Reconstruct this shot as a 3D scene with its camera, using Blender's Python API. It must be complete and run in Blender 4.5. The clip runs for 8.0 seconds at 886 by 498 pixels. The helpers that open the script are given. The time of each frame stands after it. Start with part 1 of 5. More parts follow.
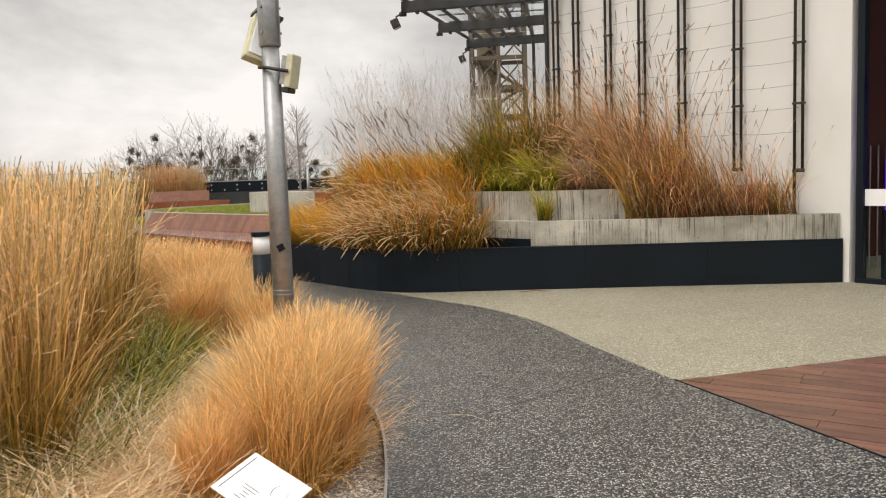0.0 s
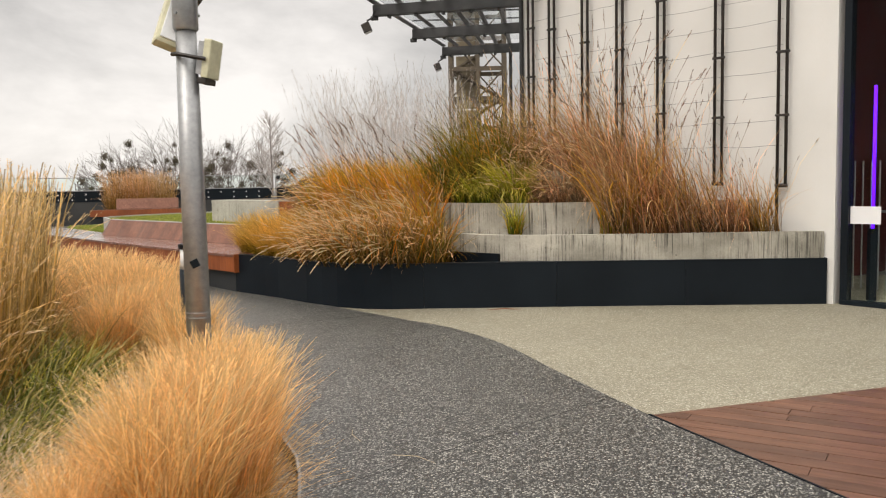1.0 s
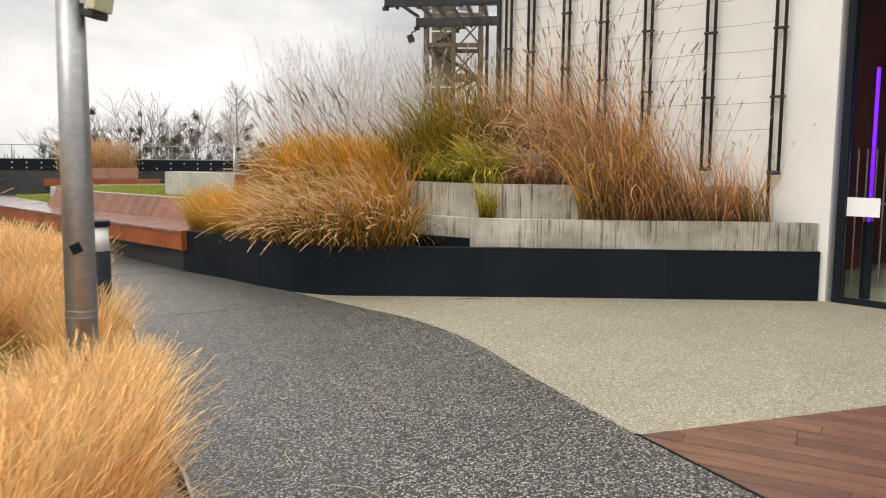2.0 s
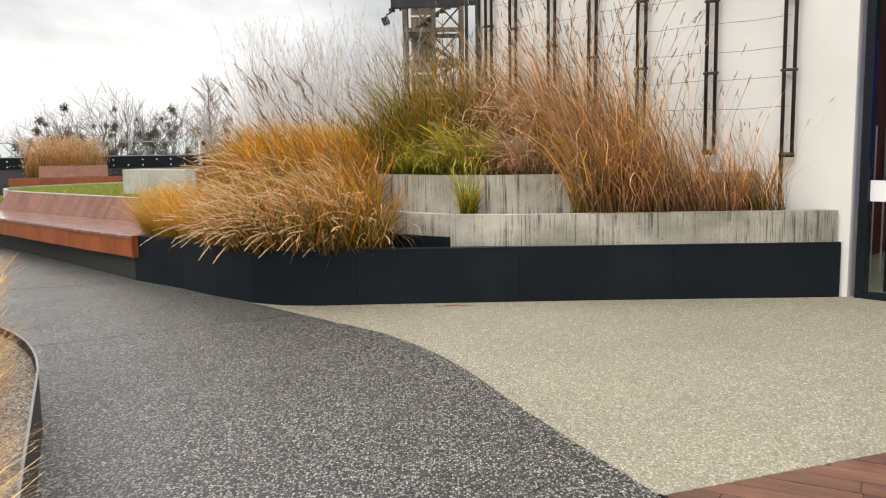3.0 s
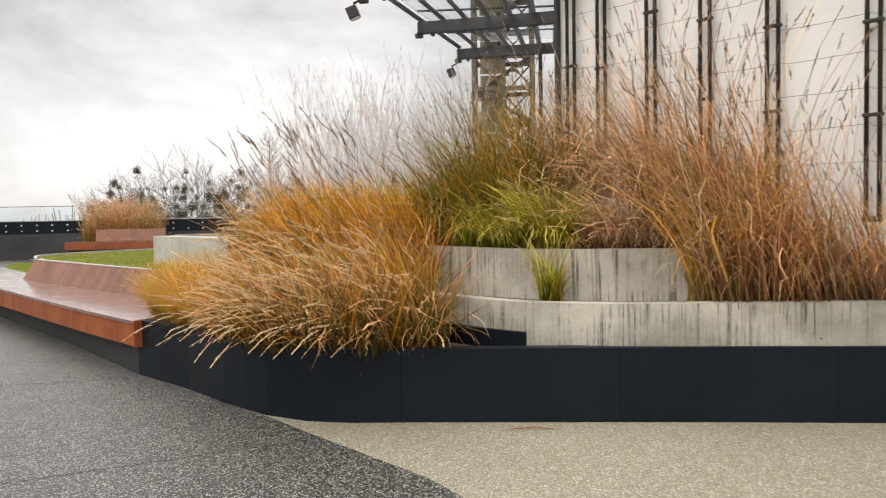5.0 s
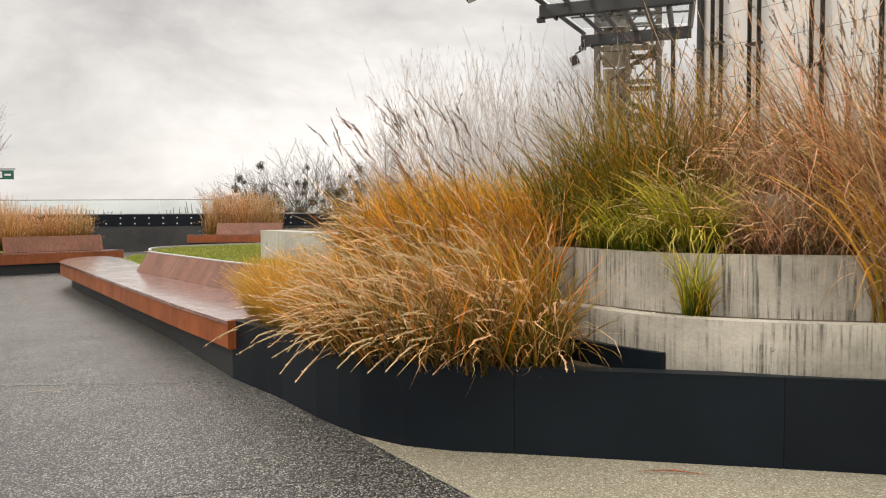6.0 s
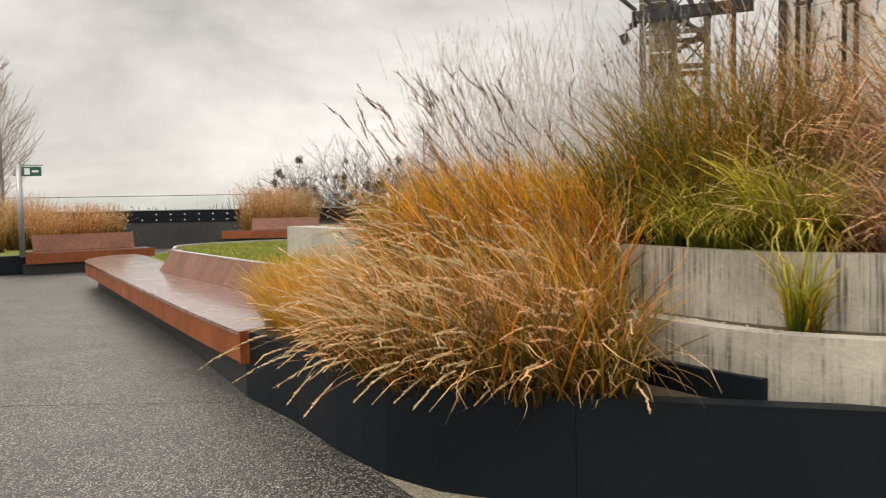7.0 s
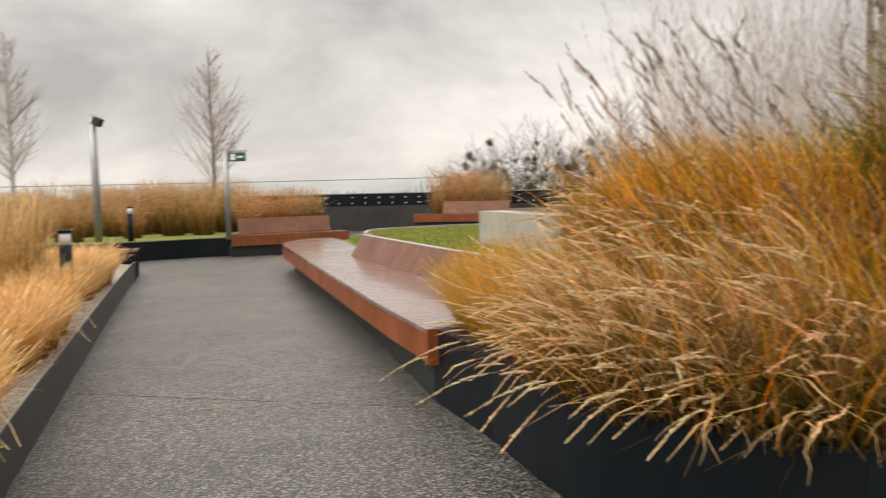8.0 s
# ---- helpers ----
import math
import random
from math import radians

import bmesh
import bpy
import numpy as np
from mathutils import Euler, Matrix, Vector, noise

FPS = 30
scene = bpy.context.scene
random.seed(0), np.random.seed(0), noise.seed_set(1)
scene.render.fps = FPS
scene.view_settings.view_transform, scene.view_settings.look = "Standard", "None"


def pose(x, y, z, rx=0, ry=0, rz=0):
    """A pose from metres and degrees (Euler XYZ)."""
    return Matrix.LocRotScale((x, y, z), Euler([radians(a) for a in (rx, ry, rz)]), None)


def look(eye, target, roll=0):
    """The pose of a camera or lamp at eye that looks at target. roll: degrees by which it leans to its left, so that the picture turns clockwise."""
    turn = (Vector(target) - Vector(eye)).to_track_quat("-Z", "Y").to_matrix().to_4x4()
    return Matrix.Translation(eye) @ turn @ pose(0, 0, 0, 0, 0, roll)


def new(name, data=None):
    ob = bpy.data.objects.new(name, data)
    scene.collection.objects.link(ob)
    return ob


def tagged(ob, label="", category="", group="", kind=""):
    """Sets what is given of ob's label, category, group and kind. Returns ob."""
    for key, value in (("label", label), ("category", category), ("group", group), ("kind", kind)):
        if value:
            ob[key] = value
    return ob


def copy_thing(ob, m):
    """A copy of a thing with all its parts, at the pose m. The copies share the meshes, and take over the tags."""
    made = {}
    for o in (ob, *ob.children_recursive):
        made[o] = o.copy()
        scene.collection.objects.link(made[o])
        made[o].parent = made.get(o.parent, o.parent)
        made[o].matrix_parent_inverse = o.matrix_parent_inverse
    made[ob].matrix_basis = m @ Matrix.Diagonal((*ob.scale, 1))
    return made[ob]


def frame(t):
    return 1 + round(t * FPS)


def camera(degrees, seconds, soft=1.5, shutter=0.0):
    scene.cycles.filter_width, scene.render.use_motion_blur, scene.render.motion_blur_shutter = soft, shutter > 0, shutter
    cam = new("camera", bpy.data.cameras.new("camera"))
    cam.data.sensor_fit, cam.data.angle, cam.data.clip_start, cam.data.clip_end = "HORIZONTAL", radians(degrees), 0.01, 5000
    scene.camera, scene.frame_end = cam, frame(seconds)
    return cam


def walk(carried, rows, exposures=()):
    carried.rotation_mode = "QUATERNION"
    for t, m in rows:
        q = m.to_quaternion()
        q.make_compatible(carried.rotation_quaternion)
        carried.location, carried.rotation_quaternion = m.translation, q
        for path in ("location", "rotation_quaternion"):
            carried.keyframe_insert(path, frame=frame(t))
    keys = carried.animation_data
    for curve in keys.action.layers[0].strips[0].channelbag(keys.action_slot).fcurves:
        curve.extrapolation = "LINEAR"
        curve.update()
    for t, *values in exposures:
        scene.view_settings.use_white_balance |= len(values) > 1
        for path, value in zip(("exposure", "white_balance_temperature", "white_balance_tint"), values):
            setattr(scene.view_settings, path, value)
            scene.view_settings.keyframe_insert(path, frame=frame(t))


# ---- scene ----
cam = camera(56.7, 8.0, soft=1.1, shutter=0.3)
PATH = [
    (0, (0.624, -0.154, 1.614), (0.472, 1.831, 1.423), -2.0),
    (0.5, (0.694, 0.141, 1.57), (0.549, 2.128, 1.389), -1.4),
    (1, (0.772, 0.49, 1.587), (0.67, 2.481, 1.422), -1.1),
    (2.3, (0.838, 1.657, 1.553), (0.824, 3.645, 1.328), 0.9),
    (2.5, (0.88, 1.879, 1.557), (0.894, 3.866, 1.331), 0.4),
    (3, (0.894, 2.384, 1.581), (0.892, 4.369, 1.336), -0.9),
    (3.5, (0.835, 2.902, 1.589), (0.863, 4.893, 1.402), 0.3),
    (4, (0.891, 3.479, 1.59), (0.851, 5.475, 1.484), -1.5),
    (5.3, (0.842, 4.75, 1.629), (0.586, 6.731, 1.535), -0.8),
    (5.5, (0.823, 4.925, 1.616), (0.487, 6.894, 1.521), -0.9),
    (6, (0.739, 5.404, 1.601), (0.292, 7.351, 1.503), -0.3),
    (6.5, (0.594, 5.883, 1.608), (0.14, 7.827, 1.488), -0.5),
    (7, (0.5, 6.424, 1.597), (-0.044, 8.345, 1.482), -1.0),
    (7.5, (0.298, 6.88, 1.574), (-0.382, 8.759, 1.478), -0.1),
    (7.6, (0.25, 6.969, 1.58), (-0.47, 8.832, 1.47), -0.9),
    (8, (0.084, 7.202, 1.603), (-0.882, 8.947, 1.455), -1.3),
]
walk(cam, [(t, look(eye, target, roll)) for t, eye, target, roll in PATH], [(0, -0.05, 6950, 12), (1, 0.0, 6950, 12), (2.5, 0.13, 6700, 11), (4, 0.22, 6550, 10), (5.5, 0.15, 6850, 12), (6.5, 0.02, 7100, 12), (8, -0.05, 7150, 12)])

# ---- light: bright overcast sky, a wide weak sun behind thin cloud ----
def build_world():
    w = bpy.data.worlds.new("overcast")
    scene.world = w
    w.use_nodes = True
    nt = w.node_tree
    nt.nodes.clear()
    N, L = nt.nodes.new, nt.links.new
    out, mixs = N("ShaderNodeOutputWorld"), N("ShaderNodeMixShader")
    sky = N("ShaderNodeTexSky")
    sky.sky_type, sky.sun_disc = "NISHITA", False
    sky.sun_elevation, sky.sun_rotation = radians(48), radians(215)
    bg_sky, bg_cloud = N("ShaderNodeBackground"), N("ShaderNodeBackground")
    bg_sky.inputs["Strength"].default_value = 0.1
    L(sky.outputs[0], bg_sky.inputs["Color"])
    co, mp = N("ShaderNodeTexCoord"), N("ShaderNodeMapping")
    mp.inputs["Scale"].default_value = (1.0, 1.0, 2.1)
    L(co.outputs["Generated"], mp.inputs["Vector"])
    n1 = N("ShaderNodeTexNoise")
    n1.inputs["Scale"].default_value, n1.inputs["Detail"].default_value, n1.inputs["Roughness"].default_value = 2.6, 7, 0.56
    n1.inputs["Distortion"].default_value = 0.25
    L(mp.outputs[0], n1.inputs["Vector"])
    ramp = N("ShaderNodeValToRGB")
    ramp.color_ramp.elements[0].position, ramp.color_ramp.elements[0].color = 0.36, (0.50, 0.505, 0.51, 1)
    ramp.color_ramp.elements[1].position, ramp.color_ramp.elements[1].color = 0.64, (1.0, 1.0, 1.0, 1)
    L(n1.outputs["Fac"], ramp.inputs[0])
    L(ramp.outputs[0], bg_cloud.inputs["Color"])
    # an overcast sky is about three times as bright overhead as at the horizon
    sep, rng = N("ShaderNodeSeparateXYZ"), N("ShaderNodeMapRange")
    L(co.outputs["Generated"], sep.inputs[0])
    rng.inputs["From Min"].default_value, rng.inputs["From Max"].default_value = 0.25, 1.0
    rng.inputs["To Min"].default_value, rng.inputs["To Max"].default_value = SKY_LOW, SKY_HIGH
    L(sep.outputs["Z"], rng.inputs["Value"])
    L(rng.outputs[0], bg_cloud.inputs["Strength"])
    mixs.inputs[0].default_value = 0.93
    L(bg_sky.outputs[0], mixs.inputs[1])
    L(bg_cloud.outputs[0], mixs.inputs[2])
    L(mixs.outputs[0], out.inputs["Surface"])


SKY_LOW, SKY_HIGH, SUN = 1.03, 3.1, 1.5
build_world()
sun_data = bpy.data.lights.new("sun", "SUN")
sun_data.energy, sun_data.angle, sun_data.color = SUN, radians(35), (1.0, 0.965, 0.92)
sun = new("sun", sun_data)
sun.matrix_world = look((-8, -11, 15), (0, 0, 0))


# ---- materials ----
def material(name, rough=0.8, metal=0.0):
    m = bpy.data.materials.new(name)
    m.use_nodes = True
    nt = m.node_tree
    b = nt.nodes["Principled BSDF"]
    b.inputs["Roughness"].default_value, b.inputs["Metallic"].default_value = rough, metal
    return m, nt, b


def coords(nt, scale=(1, 1, 1), kind="Object"):
    c, mp = nt.nodes.new("ShaderNodeTexCoord"), nt.nodes.new("ShaderNodeMapping")
    mp.inputs["Scale"].default_value = scale
    nt.links.new(c.outputs[kind], mp.inputs["Vector"])
    return mp.outputs[0]


def noise_node(nt, vec, scale, detail=4, rough=0.55):
    n = nt.nodes.new("ShaderNodeTexNoise")
    n.inputs["Scale"].default_value, n.inputs["Detail"].default_value, n.inputs["Roughness"].default_value = scale, detail, rough
    nt.links.new(vec, n.inputs["Vector"])
    return n.outputs["Fac"]


def ramp_node(nt, fac, stops):
    r = nt.nodes.new("ShaderNodeValToRGB")
    while len(r.color_ramp.elements) < len(stops):
        r.color_ramp.elements.new(0.5)
    for e, (p, c) in zip(r.color_ramp.elements, stops):
        e.position, e.color = p, (*c, 1)
    nt.links.new(fac, r.inputs[0])
    return r.outputs[0]


def mix_node(nt, fac, a, b, blend="MIX"):
    x = nt.nodes.new("ShaderNodeMix")
    x.data_type, x.blend_type = "RGBA", blend
    for sock, v in ((x.inputs[0], fac), (x.inputs[6], a), (x.inputs[7], b)):
        if isinstance(v, (int, float)):
            sock.default_value = v
        elif isinstance(v, tuple):
            sock.default_value = (*v, 1)
        else:
            nt.links.new(v, sock)
    return x.outputs[2]


def bump_node(nt, b, height, strength, distance, normal=None):
    n = nt.nodes.new("ShaderNodeBump")
    n.inputs["Strength"].default_value, n.inputs["Distance"].default_value = strength, distance
    nt.links.new(height, n.inputs["Height"])
    if normal:
        nt.links.new(normal, n.inputs["Normal"])
    nt.links.new(n.outputs[0], b.inputs["Normal"])
    return n.outputs[0]


def plain(name, c1, c2, rough=0.7, metal=0.0, scale=3.0, fine=60.0, bump=0.15, spread=0.0, sheen=None):
    """Two colours mixed by a broad and a fine noise, with a fine relief; spread: how much pieces differ."""
    m, nt, b = material(name, rough, metal)
    v = coords(nt)
    big, small = noise_node(nt, v, scale, 5), noise_node(nt, v, fine, 4, 0.7)
    col = mix_node(nt, ramp_node(nt, big, [(0.35, (0, 0, 0)), (0.68, (1, 1, 1))]), c1, c2)
    col = mix_node(nt, 0.22, col, ramp_node(nt, small, [(0.3, (0.15, 0.15, 0.15)), (0.75, (0.85, 0.85, 0.85))]), "OVERLAY")
    if spread:
        oi = nt.nodes.new("ShaderNodeObjectInfo")
        k = ramp_node(nt, oi.outputs["Random"], [(0.0, (1 - spread,) * 3), (1.0, (1, 1, 1))])
        col = mix_node(nt, 1.0, col, k, "MULTIPLY")
    nt.links.new(col, b.inputs["Base Color"])
    rr = nt.nodes.new("ShaderNodeMapRange")
    rr.inputs["To Min"].default_value, rr.inputs["To Max"].default_value = rough * 0.75, min(1, rough * 1.2)
    nt.links.new(big, rr.inputs["Value"])
    nt.links.new(rr.outputs[0], b.inputs["Roughness"])
    if bump:
        bump_node(nt, b, small, bump, 0.01)
    if sheen is not None:
        b.inputs["Specular IOR Level"].default_value = sheen
    return m


def aggregate(name, stones, binder, size, rough, patch, bump=0.6):
    """Bound gravel: small stones of several greys in a binder, with broad damp patches."""
    m, nt, b = material(name, rough)
    v = coords(nt)
    vo = nt.nodes.new("ShaderNodeTexVoronoi")
    vo.inputs["Scale"].default_value = 1 / size
    nt.links.new(v, vo.inputs["Vector"])
    sep = nt.nodes.new("ShaderNodeSeparateColor")
    nt.links.new(vo.outputs["Color"], sep.inputs[0])
    col = ramp_node(nt, sep.outputs[0], stones)
    edge = ramp_node(nt, vo.outputs["Distance"], [(0.35, (0, 0, 0)), (0.62, (1, 1, 1))])
    col = mix_node(nt, edge, col, binder)
    big = noise_node(nt, v, 0.55, 5, 0.6)
    col = mix_node(nt, 1.0, col, ramp_node(nt, big, [(0.3, (patch,) * 3), (0.7, (1, 1, 1))]), "MULTIPLY")
    nt.links.new(col, b.inputs["Base Color"])
    mid = noise_node(nt, v, 1.3, 4)
    rr = nt.nodes.new("ShaderNodeMapRange")
    rr.inputs["To Min"].default_value, rr.inputs["To Max"].default_value = rough * 0.7, min(1, rough * 1.25)
    nt.links.new(mid, rr.inputs["Value"])
    nt.links.new(rr.outputs[0], b.inputs["Roughness"])
    inv = nt.nodes.new("ShaderNodeMath")
    inv.operation = "SUBTRACT"
    inv.inputs[0].default_value = 1
    nt.links.new(vo.outputs["Distance"], inv.inputs[1])
    bump_node(nt, b, inv.outputs[0], bump, size * 0.5)
    return m


def concrete(name, light, dark, streak):
    """Board-marked cast concrete with dark run-off streaks."""
    m, nt, b = material(name, 0.85)
    v = coords(nt)
    big, fine = noise_node(nt, v, 1.6, 6, 0.6), noise_node(nt, v, 45, 5, 0.7)
    col = mix_node(nt, ramp_node(nt, big, [(0.35, (0, 0, 0)), (0.65, (1, 1, 1))]), dark, light)
    st = noise_node(nt, coords(nt, (24, 24, 0.8)), 1.9, 5, 0.65)
    gate = ramp_node(nt, noise_node(nt, coords(nt, (1, 1, 2.5)), 1.9, 4, 0.6), [(0.36, (0.1,) * 3), (0.56, (1, 1, 1))])
    st = mix_node(nt, 1.0, ramp_node(nt, st, [(0.50, (0, 0, 0)), (0.62, (0.85, 0.85, 0.85))]), gate, "MULTIPLY")
    col = mix_node(nt, st, col, streak)
    pits = ramp_node(nt, noise_node(nt, v, 22, 2), [(0.20, (1, 1, 1)), (0.25, (0, 0, 0))])
    col = mix_node(nt, pits, col, streak)
    col = mix_node(nt, 0.2, col, ramp_node(nt, fine, [(0.3, (0.2,) * 3), (0.7, (0.8,) * 3)]), "OVERLAY")
    nt.links.new(col, b.inputs["Base Color"])
    bump_node(nt, b, fine, 0.4, 0.01)
    return m


def timber(name, c1, c2, rough, along=(1, 14, 14), spread=0.35, coat=0.0):
    """Boards with grain along one axis; each board a little different."""
    m, nt, b = material(name, rough)
    v = coords(nt, along)
    oi = nt.nodes.new("ShaderNodeObjectInfo")
    add = nt.nodes.new("ShaderNodeVectorMath")
    sc = nt.nodes.new("ShaderNodeMath")
    sc.operation, sc.inputs[1].default_value = "MULTIPLY", 40
    nt.links.new(oi.outputs["Random"], sc.inputs[0])
    nt.links.new(v, add.inputs[0])
    nt.links.new(sc.outputs[0], add.inputs[1])
    g = noise_node(nt, add.outputs[0], 2.2, 6, 0.65)
    col = mix_node(nt, ramp_node(nt, g, [(0.3, (0, 0, 0)), (0.7, (1, 1, 1))]), c1, c2)
    k = ramp_node(nt, oi.outputs["Random"], [(0.0, (1 - spread,) * 3), (0.5, (1, 0.96, 0.92)), (1.0, (1 - spread * 0.5, 1 - spread * 0.55, 1 - spread * 0.6))])
    col = mix_node(nt, 1.0, col, k, "MULTIPLY")
    blot = noise_node(nt, coords(nt), 1.7, 4)
    col = mix_node(nt, ramp_node(nt, blot, [(0.45, (0, 0, 0)), (0.75, (0.5,) * 3)]), col, tuple(x * 0.55 for x in c1))
    nt.links.new(col, b.inputs["Base Color"])
    rr = nt.nodes.new("ShaderNodeMapRange")
    rr.inputs["To Min"].default_value, rr.inputs["To Max"].default_value = rough * 0.6, min(1, rough * 1.4)
    nt.links.new(blot, rr.inputs["Value"])
    nt.links.new(rr.outputs[0], b.inputs["Roughness"])
    b.inputs["Coat Weight"].default_value, b.inputs["Coat Roughness"].default_value = coat, 0.12
    bump_node(nt, b, g, 0.25, 0.006)
    return m


def blades(name, root, mid, tip, spread=0.5, rough=0.6, vary=0.4):
    """Grass: colours from root to tip (UV), each blade and each clump a little different, thin enough to let light pass."""
    m, nt, b = material(name, rough)
    uv = nt.nodes.new("ShaderNodeUVMap")
    sep = nt.nodes.new("ShaderNodeSeparateXYZ")
    nt.links.new(uv.outputs[0], sep.inputs[0])
    geo, oi = nt.nodes.new("ShaderNodeNewGeometry"), nt.nodes.new("ShaderNodeObjectInfo")
    shift = nt.nodes.new("ShaderNodeMath")
    shift.operation = "MULTIPLY_ADD"
    shift.inputs[1].default_value, shift.inputs[2].default_value = 0.45, -0.22
    nt.links.new(geo.outputs["Random Per Island"], shift.inputs[0])
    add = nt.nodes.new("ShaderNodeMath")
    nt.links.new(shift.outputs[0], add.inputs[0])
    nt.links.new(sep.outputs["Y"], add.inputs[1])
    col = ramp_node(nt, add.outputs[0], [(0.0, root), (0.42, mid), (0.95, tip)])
    wn = nt.nodes.new("ShaderNodeTexWhiteNoise")
    wn.noise_dimensions = "1D"
    nt.links.new(geo.outputs["Random Per Island"], wn.inputs["W"])
    k = ramp_node(nt, wn.outputs["Value"], [(0.0, (1 - spread, 1 - spread, 1 - spread)), (0.45, (1 - spread * 0.6,) * 3), (0.8, (1, 1, 1)), (1.0, (1.4, 1.35, 1.25))])
    col = mix_node(nt, 1.0, col, k, "MULTIPLY")
    k2 = ramp_node(nt, oi.outputs["Random"], [(0.0, tuple(1 - vary * q for q in (0.36, 0.20, 0.40))), (0.35, tuple(1 - vary * q for q in (0.06, 0.03, 0.12))), (0.65, (1, 1, 1)), (1.0, tuple(1 + vary * q for q in (0.30, -0.03, -0.18)))])
    col = mix_node(nt, 1.0, col, k2, "MULTIPLY")
    nt.links.new(col, b.inputs["Base Color"])
    b.inputs["Specular IOR Level"].default_value = 0.35
    tr, mx = nt.nodes.new("ShaderNodeBsdfTranslucent"), nt.nodes.new("ShaderNodeMixShader")
    nt.links.new(col, tr.inputs["Color"])
    mx.inputs[0].default_value = 0.35
    nt.links.new(b.outputs[0], mx.inputs[1])
    nt.links.new(tr.outputs[0], mx.inputs[2])
    nt.links.new(mx.outputs[0], nt.nodes["Material Output"].inputs["Surface"])
    return m


def glass(name, tint, rough=0.0):
    m, nt, b = material(name, rough)
    b.inputs["Base Color"].default_value = (*tint, 1)
    b.inputs["Transmission Weight"].default_value, b.inputs["IOR"].default_value = 1.0, 1.12
    return m


def glow(name, colour, strength):
    m, nt, b = material(name)
    b.inputs["Base Color"].default_value = (*colour, 1)
    b.inputs["Emission Color"].default_value, b.inputs["Emission Strength"].default_value = (*colour, 1), strength
    return m


M_PATH = aggregate("dark_bound_gravel", [(0.0, (0.016, 0.016, 0.016)), (0.35, (0.09, 0.088, 0.08)), (0.7, (0.30, 0.293, 0.263)), (1.0, (0.55, 0.535, 0.475))], (0.03, 0.029, 0.027), 0.0130, 0.38, 0.8, 0.7)
M_LIGHT = aggregate("light_bound_gravel", [(0.0, (0.12, 0.107, 0.07)), (0.25, (0.29, 0.265, 0.19)), (0.7, (0.405, 0.38, 0.285)), (1.0, (0.66, 0.63, 0.53))], (0.245, 0.222, 0.157), 0.0125, 0.7, 0.84, 0.55)
M_GRAVEL = aggregate("bed_gravel", [(0.0, (0.20, 0.165, 0.13)), (0.4, (0.46, 0.40, 0.33)), (1.0, (0.76, 0.70, 0.62))], (0.22, 0.18, 0.135), 0.013, 0.85, 0.75, 0.9)
M_STONE = plain("pebble", (0.26, 0.22, 0.18), (0.55, 0.51, 0.46), 0.8, 0, 20, 90, 0.2)
M_SOIL = plain("soil", (0.05, 0.035, 0.022), (0.12, 0.085, 0.05), 0.95, 0, 4, 40, 0.8)
M_BLACK = plain("dark_coated_steel", (0.0038, 0.0074, 0.0115), (0.0066, 0.0115, 0.0165), 0.5, 0.0, 1.2, 120, 0.06, 0.18, 0.2)
M_EDGE = plain("grey_steel_edging", (0.030, 0.031, 0.031), (0.055, 0.055, 0.053), 0.6, 0.0, 1.5, 70, 0.1, 0.15)
M_PLINTH = plain("dark_plinth_steel", (0.013, 0.016, 0.018), (0.022, 0.025, 0.027), 0.6, 0.0, 1.5, 70, 0.1, 0.15)
M_CONC = concrete("cast_concrete", (0.50, 0.47, 0.395), (0.25, 0.235, 0.19), (0.055, 0.05, 0.042))
M_CLEAN = concrete("smooth_pale_concrete", (0.47, 0.455, 0.40), (0.33, 0.32, 0.28), (0.24, 0.23, 0.20))
M_WHITE = plain("white_render", (0.66, 0.65, 0.615), (0.72, 0.71, 0.675), 0.9, 0, 0.9, 140, 0.12)
M_PIPE = plain("brown_black_pipe", (0.022, 0.019, 0.017), (0.045, 0.036, 0.03), 0.5, 0.2, 4, 60, 0.1)
M_STEEL = plain("grey_painted_steel", (0.02, 0.021, 0.022), (0.04, 0.04, 0.041), 0.55, 0.2, 3, 50, 0.1)
M_PURLIN = plain("light_grey_bar", (0.12, 0.12, 0.125), (0.19, 0.19, 0.195), 0.55, 0.2, 3, 50, 0.1)
M_GALV = plain("galvanised_steel", (0.30, 0.31, 0.31), (0.42, 0.42, 0.42), 0.42, 0.75, 3, 30, 0.12)
M_RIM = plain("pale_steel_rim", (0.38, 0.37, 0.35), (0.5, 0.49, 0.46), 0.5, 0.2, 3, 40, 0.1)
M_CORTEN = timber("rust_red_fascia", (0.20, 0.048, 0.010), (0.36, 0.10, 0.022), 0.55, (14, 14, 1), 0.25)
M_SEAT = timber("wet_seat_boards", (0.20, 0.085, 0.06), (0.32, 0.16, 0.12), 0.28, (14, 14, 14), 0.3, 1.0)
M_BACK = timber("backrest_boards", (0.13, 0.046, 0.024), (0.30, 0.125, 0.07), 0.45, (16, 16, 1), 0.4)
M_DECK = timber("deck_boards", (0.115, 0.052, 0.031), (0.235, 0.118, 0.075), 0.45, (1.2, 14, 14), 0.4)
M_LAWN = plain("lawn_soil", (0.13, 0.15, 0.022), (0.20, 0.215, 0.035), 0.9, 0, 3, 60, 0.5)
M_TURF = blades("turf", (0.12, 0.15, 0.016), (0.27, 0.31, 0.045), (0.46, 0.46, 0.11), 0.45)
M_CREAM = plain("cream_lamp_housing", (0.50, 0.49, 0.33), (0.62, 0.60, 0.42), 0.5, 0, 5, 40, 0.05)
M_SHEET = plain("white_sheet", (0.78, 0.78, 0.78), (0.84, 0.84, 0.84), 0.35, 0, 2, 80, 0.02)
